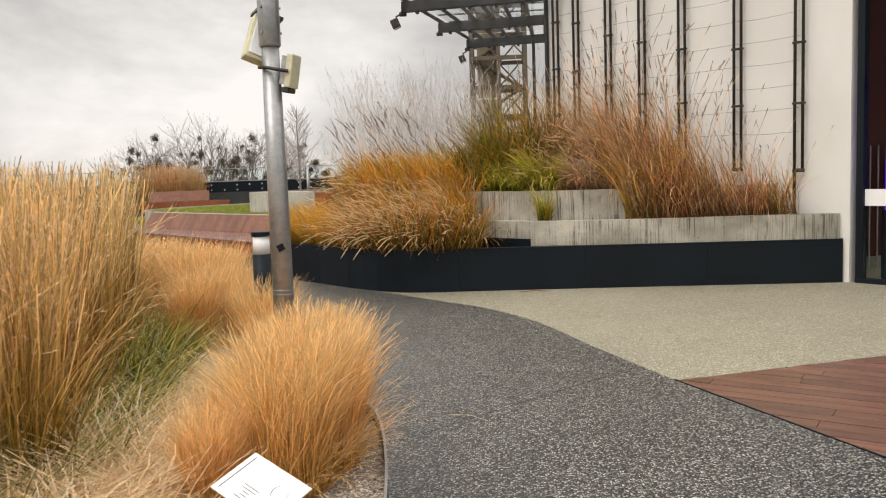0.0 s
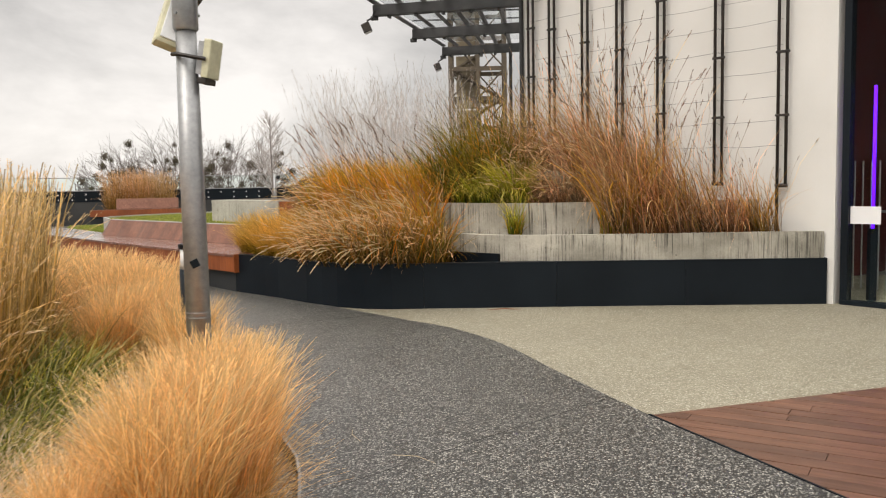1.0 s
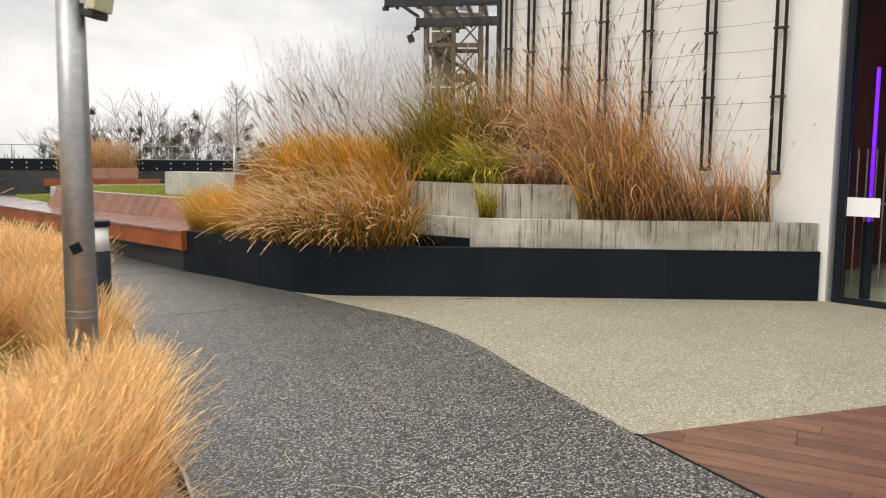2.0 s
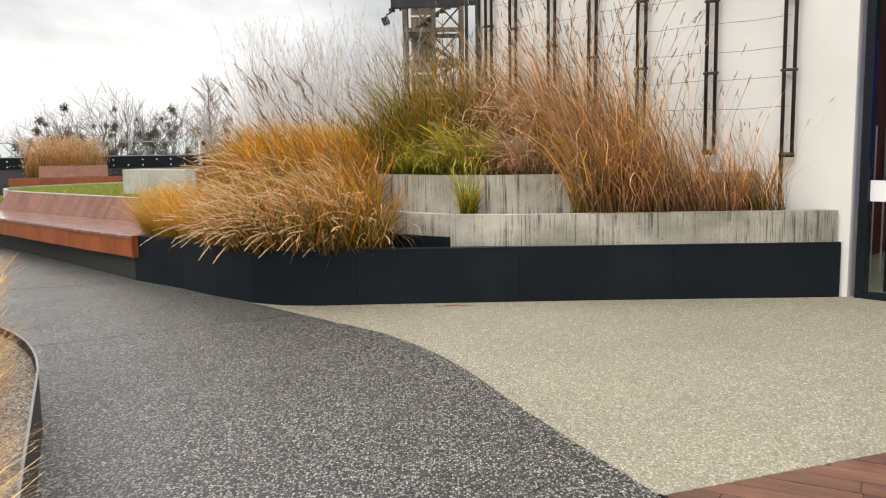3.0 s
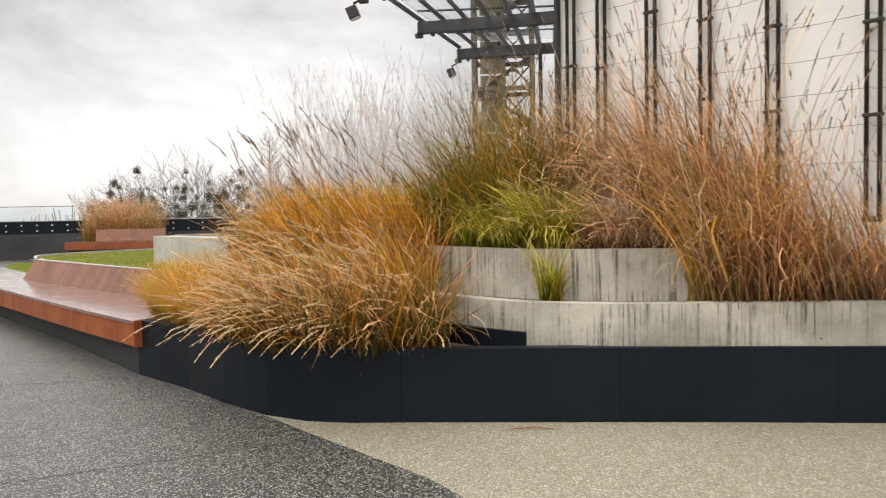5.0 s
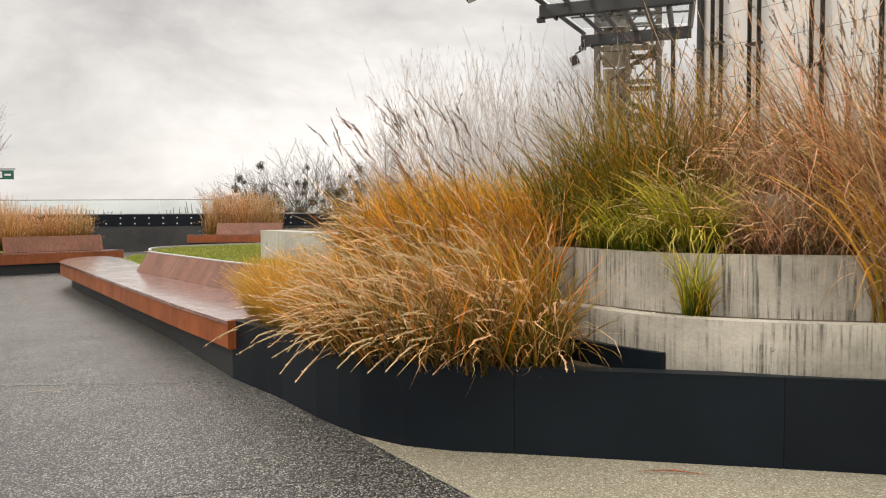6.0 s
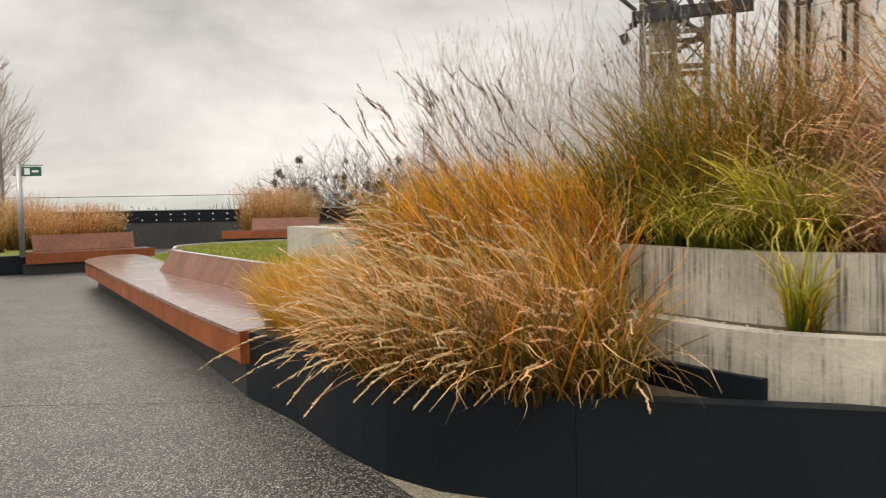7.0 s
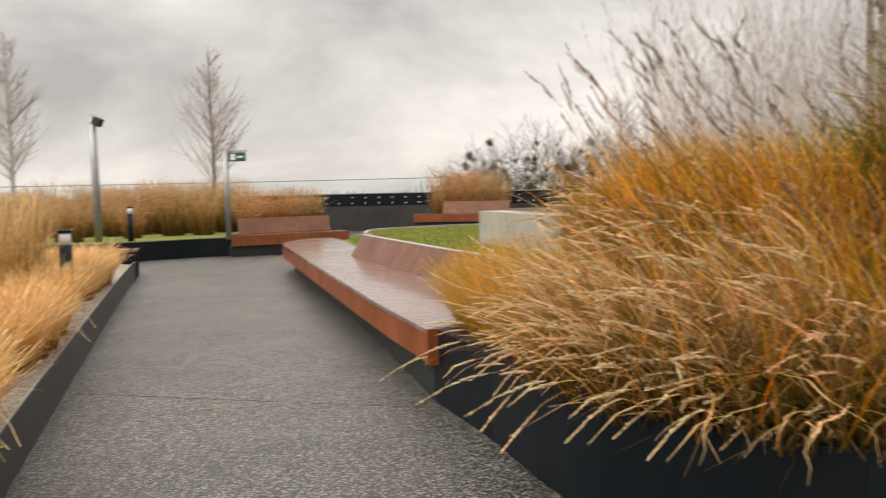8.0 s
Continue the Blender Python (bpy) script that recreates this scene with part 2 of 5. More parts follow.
M_STALK = plain("dry_stalk", (0.42, 0.34, 0.22), (0.60, 0.50, 0.36), 0.8)
M_INK = plain("dark_ink", (0.05, 0.05, 0.055), (0.09, 0.09, 0.09), 0.6)
M_GREEN = plain("green_sign", (0.01, 0.10, 0.06), (0.015, 0.13, 0.08), 0.4)
M_RED = plain("dark_red_wall", (0.06, 0.008, 0.007), (0.09, 0.010, 0.009), 0.6)
M_GLASS = glass("clear_glass", (0.90, 0.96, 0.94))
M_FROST = plain("opal_diffuser", (0.72, 0.74, 0.74), (0.80, 0.82, 0.82), 0.3)
M_ROOF = glass("roof_glass", (0.93, 0.96, 0.97))
M_NEON = glow("violet_tube", (0.10, 0.002, 1.0), 2.2)
M_BARK = plain("grey_brown_bark", (0.16, 0.14, 0.125), (0.26, 0.23, 0.21), 0.9, 0, 4, 30, 0.5)
M_FARBARK = plain("hazy_far_bark", (0.11, 0.09, 0.078), (0.17, 0.142, 0.125), 0.9, 0, 1, 10, 0)
M_TWIG = plain("pale_twigs", (0.42, 0.38, 0.35), (0.55, 0.50, 0.47), 0.9, 0, 4, 30, 0)
M_MISTLE = blades("mistletoe", (0.10, 0.085, 0.05), (0.15, 0.125, 0.07), (0.20, 0.165, 0.095))
M_HILL = plain("far_woods", (0.20, 0.20, 0.20), (0.30, 0.30, 0.30), 0.95, 0, 0.3, 3, 0.4)

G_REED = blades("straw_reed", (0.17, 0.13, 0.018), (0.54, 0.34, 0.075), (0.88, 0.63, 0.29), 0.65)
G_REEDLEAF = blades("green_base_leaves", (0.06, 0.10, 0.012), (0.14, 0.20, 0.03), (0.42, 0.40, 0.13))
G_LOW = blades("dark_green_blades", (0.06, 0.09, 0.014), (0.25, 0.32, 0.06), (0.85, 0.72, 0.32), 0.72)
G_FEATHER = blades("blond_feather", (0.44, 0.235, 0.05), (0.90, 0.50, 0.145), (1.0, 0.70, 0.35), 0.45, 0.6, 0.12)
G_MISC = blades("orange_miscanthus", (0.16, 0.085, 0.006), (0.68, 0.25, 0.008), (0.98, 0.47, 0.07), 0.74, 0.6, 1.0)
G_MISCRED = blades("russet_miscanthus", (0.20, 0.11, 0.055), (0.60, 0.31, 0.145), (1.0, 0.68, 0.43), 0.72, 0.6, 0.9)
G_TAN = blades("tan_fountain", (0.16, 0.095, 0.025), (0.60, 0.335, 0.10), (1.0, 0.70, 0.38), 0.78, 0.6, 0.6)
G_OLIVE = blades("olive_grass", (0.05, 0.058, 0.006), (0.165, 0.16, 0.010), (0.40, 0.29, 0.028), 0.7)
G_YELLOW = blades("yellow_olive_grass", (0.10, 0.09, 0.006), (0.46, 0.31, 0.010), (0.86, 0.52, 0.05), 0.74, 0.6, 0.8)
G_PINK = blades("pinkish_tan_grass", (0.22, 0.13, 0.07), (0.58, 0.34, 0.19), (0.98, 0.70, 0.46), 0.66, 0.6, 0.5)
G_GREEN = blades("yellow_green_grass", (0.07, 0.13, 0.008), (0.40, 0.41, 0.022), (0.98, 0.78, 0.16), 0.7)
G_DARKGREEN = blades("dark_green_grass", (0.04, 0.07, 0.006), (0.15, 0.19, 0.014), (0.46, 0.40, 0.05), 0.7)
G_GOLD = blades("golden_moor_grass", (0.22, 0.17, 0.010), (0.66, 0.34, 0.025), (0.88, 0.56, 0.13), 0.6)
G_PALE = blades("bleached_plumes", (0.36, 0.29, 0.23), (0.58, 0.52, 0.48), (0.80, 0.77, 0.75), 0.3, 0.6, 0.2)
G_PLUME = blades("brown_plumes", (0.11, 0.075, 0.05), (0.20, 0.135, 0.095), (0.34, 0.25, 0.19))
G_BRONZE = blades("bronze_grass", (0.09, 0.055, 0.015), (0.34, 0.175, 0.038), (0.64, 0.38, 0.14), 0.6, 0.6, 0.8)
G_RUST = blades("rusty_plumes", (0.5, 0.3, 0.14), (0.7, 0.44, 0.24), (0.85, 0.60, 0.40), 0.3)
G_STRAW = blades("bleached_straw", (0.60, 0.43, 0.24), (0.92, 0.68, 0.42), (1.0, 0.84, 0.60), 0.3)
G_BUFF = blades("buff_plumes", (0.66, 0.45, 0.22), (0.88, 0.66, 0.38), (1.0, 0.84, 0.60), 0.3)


# ---- building helpers ----
def empty(name, at=(0, 0, 0), label="", category="", group="", kind=""):
    ob = new(name)
    ob.location = at
    ob.empty_display_size = 0.1
    return tagged(ob, label, category, group, kind)


def mesh_of(name, bm, mat, smooth=False):
    me = bpy.data.meshes.new(name)
    bm.to_mesh(me)
    bm.free()
    me.materials.append(mat)
    if smooth:
        me.polygons.foreach_set("use_smooth", [True] * len(me.polygons))
    return me


def part(name, bm, mat, parent=None, label="", smooth=False, m=None):
    """Links a bmesh, or a mesh, as one object under a thing or part."""
    me = mesh_of(name, bm, mat, smooth) if isinstance(bm, bmesh.types.BMesh) else bm
    ob = new(name, me)
    if m is not None:
        ob.matrix_basis = m
    ob.parent = parent
    return tagged(ob, label)


def add_box(bm, size, at=(0, 0, 0), m=None, bevel=0.0):
    r = bmesh.ops.create_cube(bm, size=1.0, matrix=(m or Matrix()) @ Matrix.Translation(at) @ Matrix.Diagonal((*size, 1)))
    if bevel:
        es = list({e for v in r["verts"] for e in v.link_edges})
        bmesh.ops.bevel(bm, geom=es, offset=bevel, segments=2, affect="EDGES", profile=0.6)
    return bm


def box(size, at=(0, 0, 0), m=None, bevel=0.0):
    return add_box(bmesh.new(), size, at, m, bevel)


def add_tube(bm, pts, radii, sides=8, cap=True):
    """A round tube along points, with a radius at each."""
    pts = [Vector(p) for p in pts]
    if not hasattr(radii, "__len__"):
        radii = [radii] * len(pts)
    rings = []
    for i, p in enumerate(pts):
        d = (pts[min(i + 1, len(pts) - 1)] - pts[max(i - 1, 0)]).normalized()
        a = d.orthogonal().normalized() if abs(d.z) > 0.9 else d.cross(Vector((0, 0, 1))).normalized()
        if abs(d.z) > 0.9:
            a = (Vector((1, 0, 0)) - d * d.x).normalized()
        c = d.cross(a)
        rings.append([bm.verts.new(p + radii[i] * (math.cos(2 * math.pi * k / sides) * a + math.sin(2 * math.pi * k / sides) * c)) for k in range(sides)])
    for r0, r1 in zip(rings, rings[1:]):
        for k in range(sides):
            bm.faces.new((r0[k], r0[(k + 1) % sides], r1[(k + 1) % sides], r1[k]))
    if cap:
        bm.faces.new(rings[0][::-1])
        bm.faces.new(rings[-1])
    return bm


def tube(pts, radii, sides=8):
    return add_tube(bmesh.new(), pts, radii, sides)


def prism(poly, z0, z1):
    """A slab over a plan outline."""
    bm = bmesh.new()
    lo, hi = [bm.verts.new((*p, z0)) for p in poly], [bm.verts.new((*p, z1)) for p in poly]
    bm.faces.new(hi)
    bm.faces.new(lo[::-1])
    for i in range(len(poly)):
        j = (i + 1) % len(poly)
        bm.faces.new((lo[i], lo[j], hi[j], hi[i]))
    bmesh.ops.recalc_face_normals(bm, faces=bm.faces)
    return bm


def smooth_line(pts, step=0.25):
    """A soft curve through plan points, at even small steps."""
    P = [Vector((*p, 0)) for p in pts]
    P = [2 * P[0] - P[1]] + P + [2 * P[-1] - P[-2]]
    out = []
    for a, b, c, d in zip(P, P[1:], P[2:], P[3:]):
        n = max(1, int((c - b).length / step))
        for i in range(n):
            t = i / n
            q = 0.5 * (2 * b + (c - a) * t + (2 * a - 5 * b + 4 * c - d) * t * t + (3 * b - a - 3 * c + d) * t ** 3)
            out.append((q.x, q.y))
    return out + [pts[-1]]


def offset_line(line, d):
    """The line moved d to its left."""
    out = []
    for i, p in enumerate(line):
        a, b = line[max(i - 1, 0)], line[min(i + 1, len(line) - 1)]
        t = Vector((b[0] - a[0], b[1] - a[1])).normalized()
        out.append((p[0] - t.y * d, p[1] + t.x * d))
    return out


def ribbon(line, thick, z0, z1, bevel=0.0):
    """An upright wall along a plan line; thick is to the line's left."""
    return prism(list(line) + offset_line(line, thick)[::-1], z0, z1)


def chunks(line, length):
    """Cuts a line into pieces of about that length."""
    out, cur, run = [], [line[0]], 0
    for a, b in zip(line, line[1:]):
        run += math.dist(a, b)
        cur.append(b)
        if run >= length:
            out.append(cur)
            cur, run = [b], 0
    if len(cur) > 1:
        out.append(cur)
    return out


def shorten(line, gap):
    """Draws both ends of a line in a little."""
    L = [Vector(p) for p in line]
    L[0] = L[0] + (L[1] - L[0]).normalized() * gap
    L[-1] = L[-1] + (L[-2] - L[-1]).normalized() * gap
    return [tuple(p) for p in L]


def sn(s, n):
    """Plan point from metres along the diagonal bench front and across it."""
    return (0.70711 * (n - s), 0.70711 * (n + s))


# ---- ground and paths ----
roof = part("ground", prism([(-34, -14), (26, -14), (26, 46), (-34, 46)], -0.5, -0.02), M_PATH)
tagged(roof, "dark bound gravel walkway over the roof terrace", "walkway", kind="structure")
far_ground = part("ground_below", prism([(-900, -900), (900, -900), (900, 1200), (-900, 1200)], -9.2, -9.0), M_HILL)
tagged(far_ground, "grey-brown land far below the terrace", "ground", kind="structure")

EDGE_LINE = smooth_line([(0.25, -6), (0.3, 0.5), (0.2, 2.2), (0.08, 3.3), (-0.09, 4.07), (-0.36, 4.6), (-0.7, 5.32), (-1.18, 6.39), (-1.56, 7.2), (-2.05, 7.9), (-2.9, 8.7), (-4.13, 9.85), (-5.68, 11.32), (-8.8, 14.3), (-11.9, 17.3), (-12.3, 17.75)])
PLANTER_LINE = smooth_line([(4.95, 10.70), (2.5, 10.72), (1.0, 10.70), (0.0, 10.68), (-0.4, 10.66), (-0.76, 10.71), (-1.13, 10.89), (-1.61, 11.28), (-2.13, 11.80), sn(10.45, 6.79), sn(10.92, 6.755)])
PLINTH_LINE = smooth_line([sn(10.925, 6.757), sn(12.2, 6.80), sn(14, 6.86), sn(18, 6.86), sn(22.0, 6.86), sn(22.8, 7.15), sn(23.2, 7.6), sn(23.1, 8.2)])
BOUND = smooth_line([(-1.45, 11.2), (-0.8, 10.51), (-0.13, 9.83), (0.42, 9.25), (0.93, 8.38), (1.38, 7.16), (1.85, 5.95)], 0.15)
DECK_A, DECK_U, DECK_V = (1.85, 5.95), Vector((0.415, -0.910)), Vector((0.936, 0.352))

# dark walkway slab: everything between the beds
light = BOUND + [(1.85 + 9 * DECK_V.x, 5.95 + 9 * DECK_V.y), (10.5, 14), (4, 13.2), (0, 12.6)]
pave = part("pavement", prism(light, -0.3, -0.006), M_LIGHT)
tagged(pave, "pale buff bound gravel paving in front of the planter", "paving", kind="structure")
walk_poly = [(0.2, -12), (6.6, -12)] + [(1.85 + s * DECK_U.x - 0.004, 5.95 + s * DECK_U.y) for s in (19, 10, 0)] + BOUND[::-1] + [(-2.7, 12.6)] + [sn(12, 7.2), sn(22, 7.2), sn(24.5, 9), sn(27, 9), (-20, 24), (-20, 10), (-6, 4), (-2, 0)]
slab = part("pavement_dark", prism(walk_poly, -0.3, 0.0), M_PATH)
tagged(slab, "dark grey bound gravel walkway, slightly damp", "walkway", kind="structure")
# sawn joint lines across the walkway
for a, b in (((-0.05, 4.62), (1.62, 6.35)), ((-5.75, 11.5), (-2.95, 12.3)), ((-2.9, 8.8), (-0.55, 10.2))):
    a, b = Vector((*a, 0)), Vector((*b, 0))
    j = part("joint", box(((b - a).length, 0.004, 0.003), m=Matrix.Translation((a + b) / 2 + Vector((0, 0, 0.0005))) @ Matrix.Rotation(math.atan2(b.y - a.y, b.x - a.x), 4, "Z")), M_EDGE, slab)


# ---- gravel bed with its steel edging ----
bed_poly = [p for p in offset_line(EDGE_LINE, 0.012)] + [(-13.4, 18.0), (-16.4, 19.3), (-24, 20), (-30, 14), (-16, -6)]
bed = part("ground_bed", prism(bed_poly, -0.2, 0.30), M_GRAVEL)
tagged(bed, "raised planting bed topped with pale gravel", "gravel bed", kind="structure")
edging = empty("edging", (0, 0, 0), "thin grey steel edging round the gravel bed", "edging", kind="structure")
for c in chunks(EDGE_LINE, 2.4):
    part("panel", ribbon(shorten(c, 0.002), 0.010, -0.05, 0.36), M_EDGE, edging)
for c in chunks(offset_line(EDGE_LINE, -0.004), 2.4):
    part("rim", ribbon(shorten(c, 0.002), 0.012, 0.352, 0.364), M_GALV, edging)

rng = np.random.default_rng(4)


def pebbles(name, spots, zs, sizes):
    """Loose angular stones, one mesh."""
    base = bmesh.new()
    bmesh.ops.create_icosphere(base, subdivisions=1, radius=1)
    V = np.array([v.co[:] for v in base.verts])
    F = np.array([[v.index for v in f.verts] for f in base.faces])
    base.free()
    n = len(spots)
    ang = rng.uniform(0, 6.28, n)
    sc = sizes[:, None] * rng.uniform([0.7, 0.5, 0.35], [1.2, 1.0, 0.7], (n, 3))
    P = V[None] * rng.uniform(0.8, 1.2, (n, len(V), 1)) * sc[:, None, :]
    x, y = P[..., 0] * np.cos(ang)[:, None] - P[..., 1] * np.sin(ang)[:, None], P[..., 0] * np.sin(ang)[:, None] + P[..., 1] * np.cos(ang)[:, None]
    P = np.stack([x + spots[:, :1], y + spots[:, 1:2], P[..., 2] + zs[:, None]], -1).reshape(-1, 3)
    faces = (F[None] + (np.arange(n) * len(V))[:, None, None]).reshape(-1, 3)
    me = bpy.data.meshes.new(name)
    me.from_pydata(P.tolist(), [], faces.tolist())
    me.materials.append(M_STONE)
    return me


def isl(mat):
    """Stones take a shade each."""
    nt = mat.node_tree
    b = nt.nodes["Principled BSDF"]
    geo = nt.nodes.new("ShaderNodeNewGeometry")
    nt.links.new(ramp_node(nt, geo.outputs["Random Per Island"], [(0.0, (0.10, 0.085, 0.07)), (0.35, (0.30, 0.25, 0.20)), (0.8, (0.52, 0.47, 0.41)), (1.0, (0.70, 0.66, 0.60))]), b.inputs["Base Color"])


isl(M_STONE)
E_ARR = np.array(EDGE_LINE)


def beside_edge(n, lo, hi, y0, y1):
    """Random plan points lo..hi metres inside the bed's edge, between two values of y."""
    seg = E_ARR[(E_ARR[:, 1] >= y0) & (E_ARR[:, 1] <= y1)]
    i = rng.integers(0, len(seg) - 1, n)
    t = rng.random(n)[:, None]
    p, d = seg[i] * (1 - t) + seg[i + 1] * t, seg[i + 1] - seg[i]
    d = d / np.linalg.norm(d, axis=1, keepdims=True)
    off = rng.uniform(lo, hi, n)[:, None]
    return p + np.stack([-d[:, 1], d[:, 0]], 1) * off


sp = np.vstack([beside_edge(9000, 0.02, 1.5, 2.0, 8.5), beside_edge(1500, 0.02, 0.5, 8.5, 15)])
g = part("pebbles", pebbles("pebbles", sp, np.full(len(sp), 0.302), rng.uniform(0.004, 0.010, len(sp))), M_STONE)
tagged(g, "loose pale pebbles lying on the gravel bed", "pebbles", kind="stuff")


# ---- deck of red-brown boards ----
def clip(poly, p, d):
    """Keeps the part of a convex plan polygon to the left of the line through p along d."""
    out = []
    side = lambda q: d.x * (q[1] - p[1]) - d.y * (q[0] - p[0])
    for a, b in zip(poly, poly[1:] + poly[:1]):
        sa, sb = side(a), side(b)
        if sa >= 0:
            out.append(a)
        if sa * sb < 0:
            t = sa / (sa - sb)
            out.append((a[0] + t * (b[0] - a[0]), a[1] + t * (b[1] - a[1])))
    return out


def build_deck():
    deck = empty("deck", (*DECK_A, 0), "red-brown timber deck of narrow boards, slightly worn", "decking", kind="structure")
    inv = Matrix.Translation((-DECK_A[0], -DECK_A[1], 0))
    part("underlay", prism([(1.85, 5.95)] + [(1.85 + s * DECK_U.x, 5.95 + s * DECK_U.y) for s in (16,)] + [(12, -8), (12, 9.7)], -0.3, -0.03), M_SOIL, deck, m=inv)
    ang = math.radians(-29)
    u, v = Vector((math.cos(ang), math.sin(ang))), Vector((-math.sin(ang), math.cos(ang)))
    o = Vector(DECK_A)
    r = random.Random(3)
    for i in range(-52, 24):
        x = -2 - r.random() * 2.4
        while x < 9:
            ln = r.choice((2.1, 2.7, 3.3))
            a, b = o + u * (x + 0.002) + v * (i * 0.142 + 0.003), o + u * (x + ln - 0.002) + v * (i * 0.142 + 0.139)
            q = [tuple(o + u * xx + v * vv) for xx, vv in ((x + 0.002, i * 0.142 + 0.003), (x + ln - 0.002, i * 0.142 + 0.003), (x + ln - 0.002, i * 0.142 + 0.138), (x + 0.002, i * 0.142 + 0.138))]
            x += ln
            q = clip(q, (1.85 + 0.02, 5.95), DECK_U)
            if len(q) > 2:
                q = clip(q, (1.85, 5.93), -DECK_V)
            if len(q) > 2:
                q = clip(q, (9.5, 0), Vector((0, 1)))
            if len(q) > 2:
                q = clip(q, (0, -6), Vector((1, 0)))
            if len(q) < 3 or sum(a[0] * b[1] - a[1] * b[0] for a, b in zip(q, q[1:] + q[:1])) < 0.02:
                continue
            c = Vector((sum(p[0] for p in q) / len(q), sum(p[1] for p in q) / len(q)))
            lp = [(((Vector(p) - c) @ u), ((Vector(p) - c) @ v)) for p in q]
            bm = prism(lp, -0.028, r.uniform(-0.0015, 0.002))
            part("board", bm, M_DECK, deck, m=inv @ Matrix.Translation((c.x, c.y, 0)) @ Matrix.Rotation(ang, 4, "Z"))
    part("edge_strip", ribbon([(1.85, 5.95), (1.85 + 16 * DECK_U.x, 5.95 + 16 * DECK_U.y)], 0.014, -0.06, 0.004), M_BLACK, deck, m=inv)


# ---- dark steel planter wall ----
planter = empty("planter_wall", (0, 0, 0), "low dark blue-black steel planter wall with a curved corner", "planter wall", kind="structure")
for c in chunks(PLANTER_LINE, 1.5):
    part("panel", ribbon(shorten(c, 0.0015)[::-1], 0.02, -0.05, 0.556), M_BLACK, planter)
for c in chunks(offset_line(PLANTER_LINE, 0.004), 1.5):
    part("cap", ribbon(shorten(c, 0.0015)[::-1], 0.13, 0.548, 0.562), M_BLACK, planter)
for c in chunks(PLINTH_LINE, 2.4):
    part("plinth", ribbon(shorten(c, 0.0015)[::-1], 0.02, -0.05, 0.42), M_PLINTH, planter)
soil1 = part("ground_planter", prism([(4.9, 10.8), (0.0, 10.78), (-0.7, 10.82), (-1.5, 11.4), (-2.6, 12.45), sn(11.2, 7.0), sn(11.2, 8.8), (0.5, 14.6), (1.4, 14.5)], 0.0, 0.50), M_SOIL)
tagged(soil1, "dark planting soil inside the planter", "soil", kind="structure")
for k, poly, z in (("a", [(-0.1, 12.1), (0.45, 11.6), (1.2, 11.0), (4.8, 10.95), (1.3, 14.7), (-0.6, 14.6)], 0.85), ("b", [(0.25, 12.25), (0.85, 11.7), (1.4, 11.45), (2.6, 11.4), (3.6, 12.2), (1.35, 14.65), (-0.6, 14.6)], 1.22), ("c", [sn(10.9, 9.15), (-1.2, 12.9), (0.2, 12.7), (1.3, 14.7), (1.6, 22), (-2, 22), (-5.5, 19.5), sn(15.2, 9.05)], 1.25), ("d", [(-2.6, 13.5), (-1.4, 12.3), (-0.2, 12.1), (0.4, 13.2), (-2.4, 14.6)], 0.88), ("e", [(1.05, 12.75), (1.7, 12.2), (2.5, 12.1), (3.3, 12.3), (1.4, 14.6), (0.9, 14.4)], 1.62)):
    tagged(part("ground_terrace", prism(poly, 0.3, z), M_SOIL), "terraced planting soil between the concrete walls", "soil", kind="structure")

TERRACES = (
    ([(4.92, 10.735), (3.0, 10.76), (1.9, 10.77), (1.35, 10.83), (0.95, 10.95), (0.62, 11.2), (0.3, 11.52), (-0.1, 11.95), (-0.7, 12.35)], 0.885, "lower streaked cast concrete terrace wall"),
    ([(4.3, 11.27), (2.6, 11.24), (1.75, 11.26), (1.25, 11.36), (0.85, 11.58), (0.5, 11.88), (0.1, 12.3), (-0.4, 12.65)], 1.275, "upper streaked cast concrete terrace wall"),
    ([(3.3, 12.1), (2.5, 11.95), (1.8, 12.05), (1.25, 12.4), (0.85, 12.9)], 1.70, "short shaded concrete wall below the building"),
)
for pts, top, label in TERRACES:
    w = part("wall_terrace", ribbon(smooth_line(pts, 0.12)[::-1], 0.14, 0.3, top), M_CONC)
    tagged(w, label, "retaining wall", kind="structure")
t_line = smooth_line(TERRACES[0][0], 0.05)
t_pts = np.array([p for p in t_line if 0.2 < p[0] < 2.7])
t_off = np.array([p for p in offset_line(t_line, -0.16) if 0.2 < p[0] < 2.75])
k_ = rng.integers(0, min(len(t_pts), len(t_off)), 900)
f_ = rng.random((900, 1))
t_sp = t_off[k_] + np.array([[0.5, 0.86]]) * f_ * 0.16 + rng.normal(0, 0.02, (900, 2))
t_g = part("pebbles", pebbles("pebbles", t_sp, np.full(900, 0.853), rng.uniform(0.005, 0.014, 900)), M_STONE)
tagged(t_g, "loose pebbles and litter on the terrace ledge", "pebbles", kind="stuff")
# dark steel flashing box against the curved wall
fb = empty("drain_box", (0.6, 11.2, 0.56), "dark steel drain box behind the planter wall", "drain box")
fl = [(0.93, 10.90), (0.62, 11.13), (0.30, 11.40)]
fi = Matrix.Translation((-0.6, -11.2, -0.56))
part("front_plate", ribbon(fl[::-1], 0.02, 0.45, 0.635), M_BLACK, fb, m=fi)
part("lid", ribbon(fl[::-1], 0.09, 0.635, 0.652), M_BLACK, fb, m=fi)
part("end_plate", ribbon([(0.93, 10.90), (0.985, 10.97)], 0.015, 0.45, 0.634), M_BLACK, fb, m=fi)


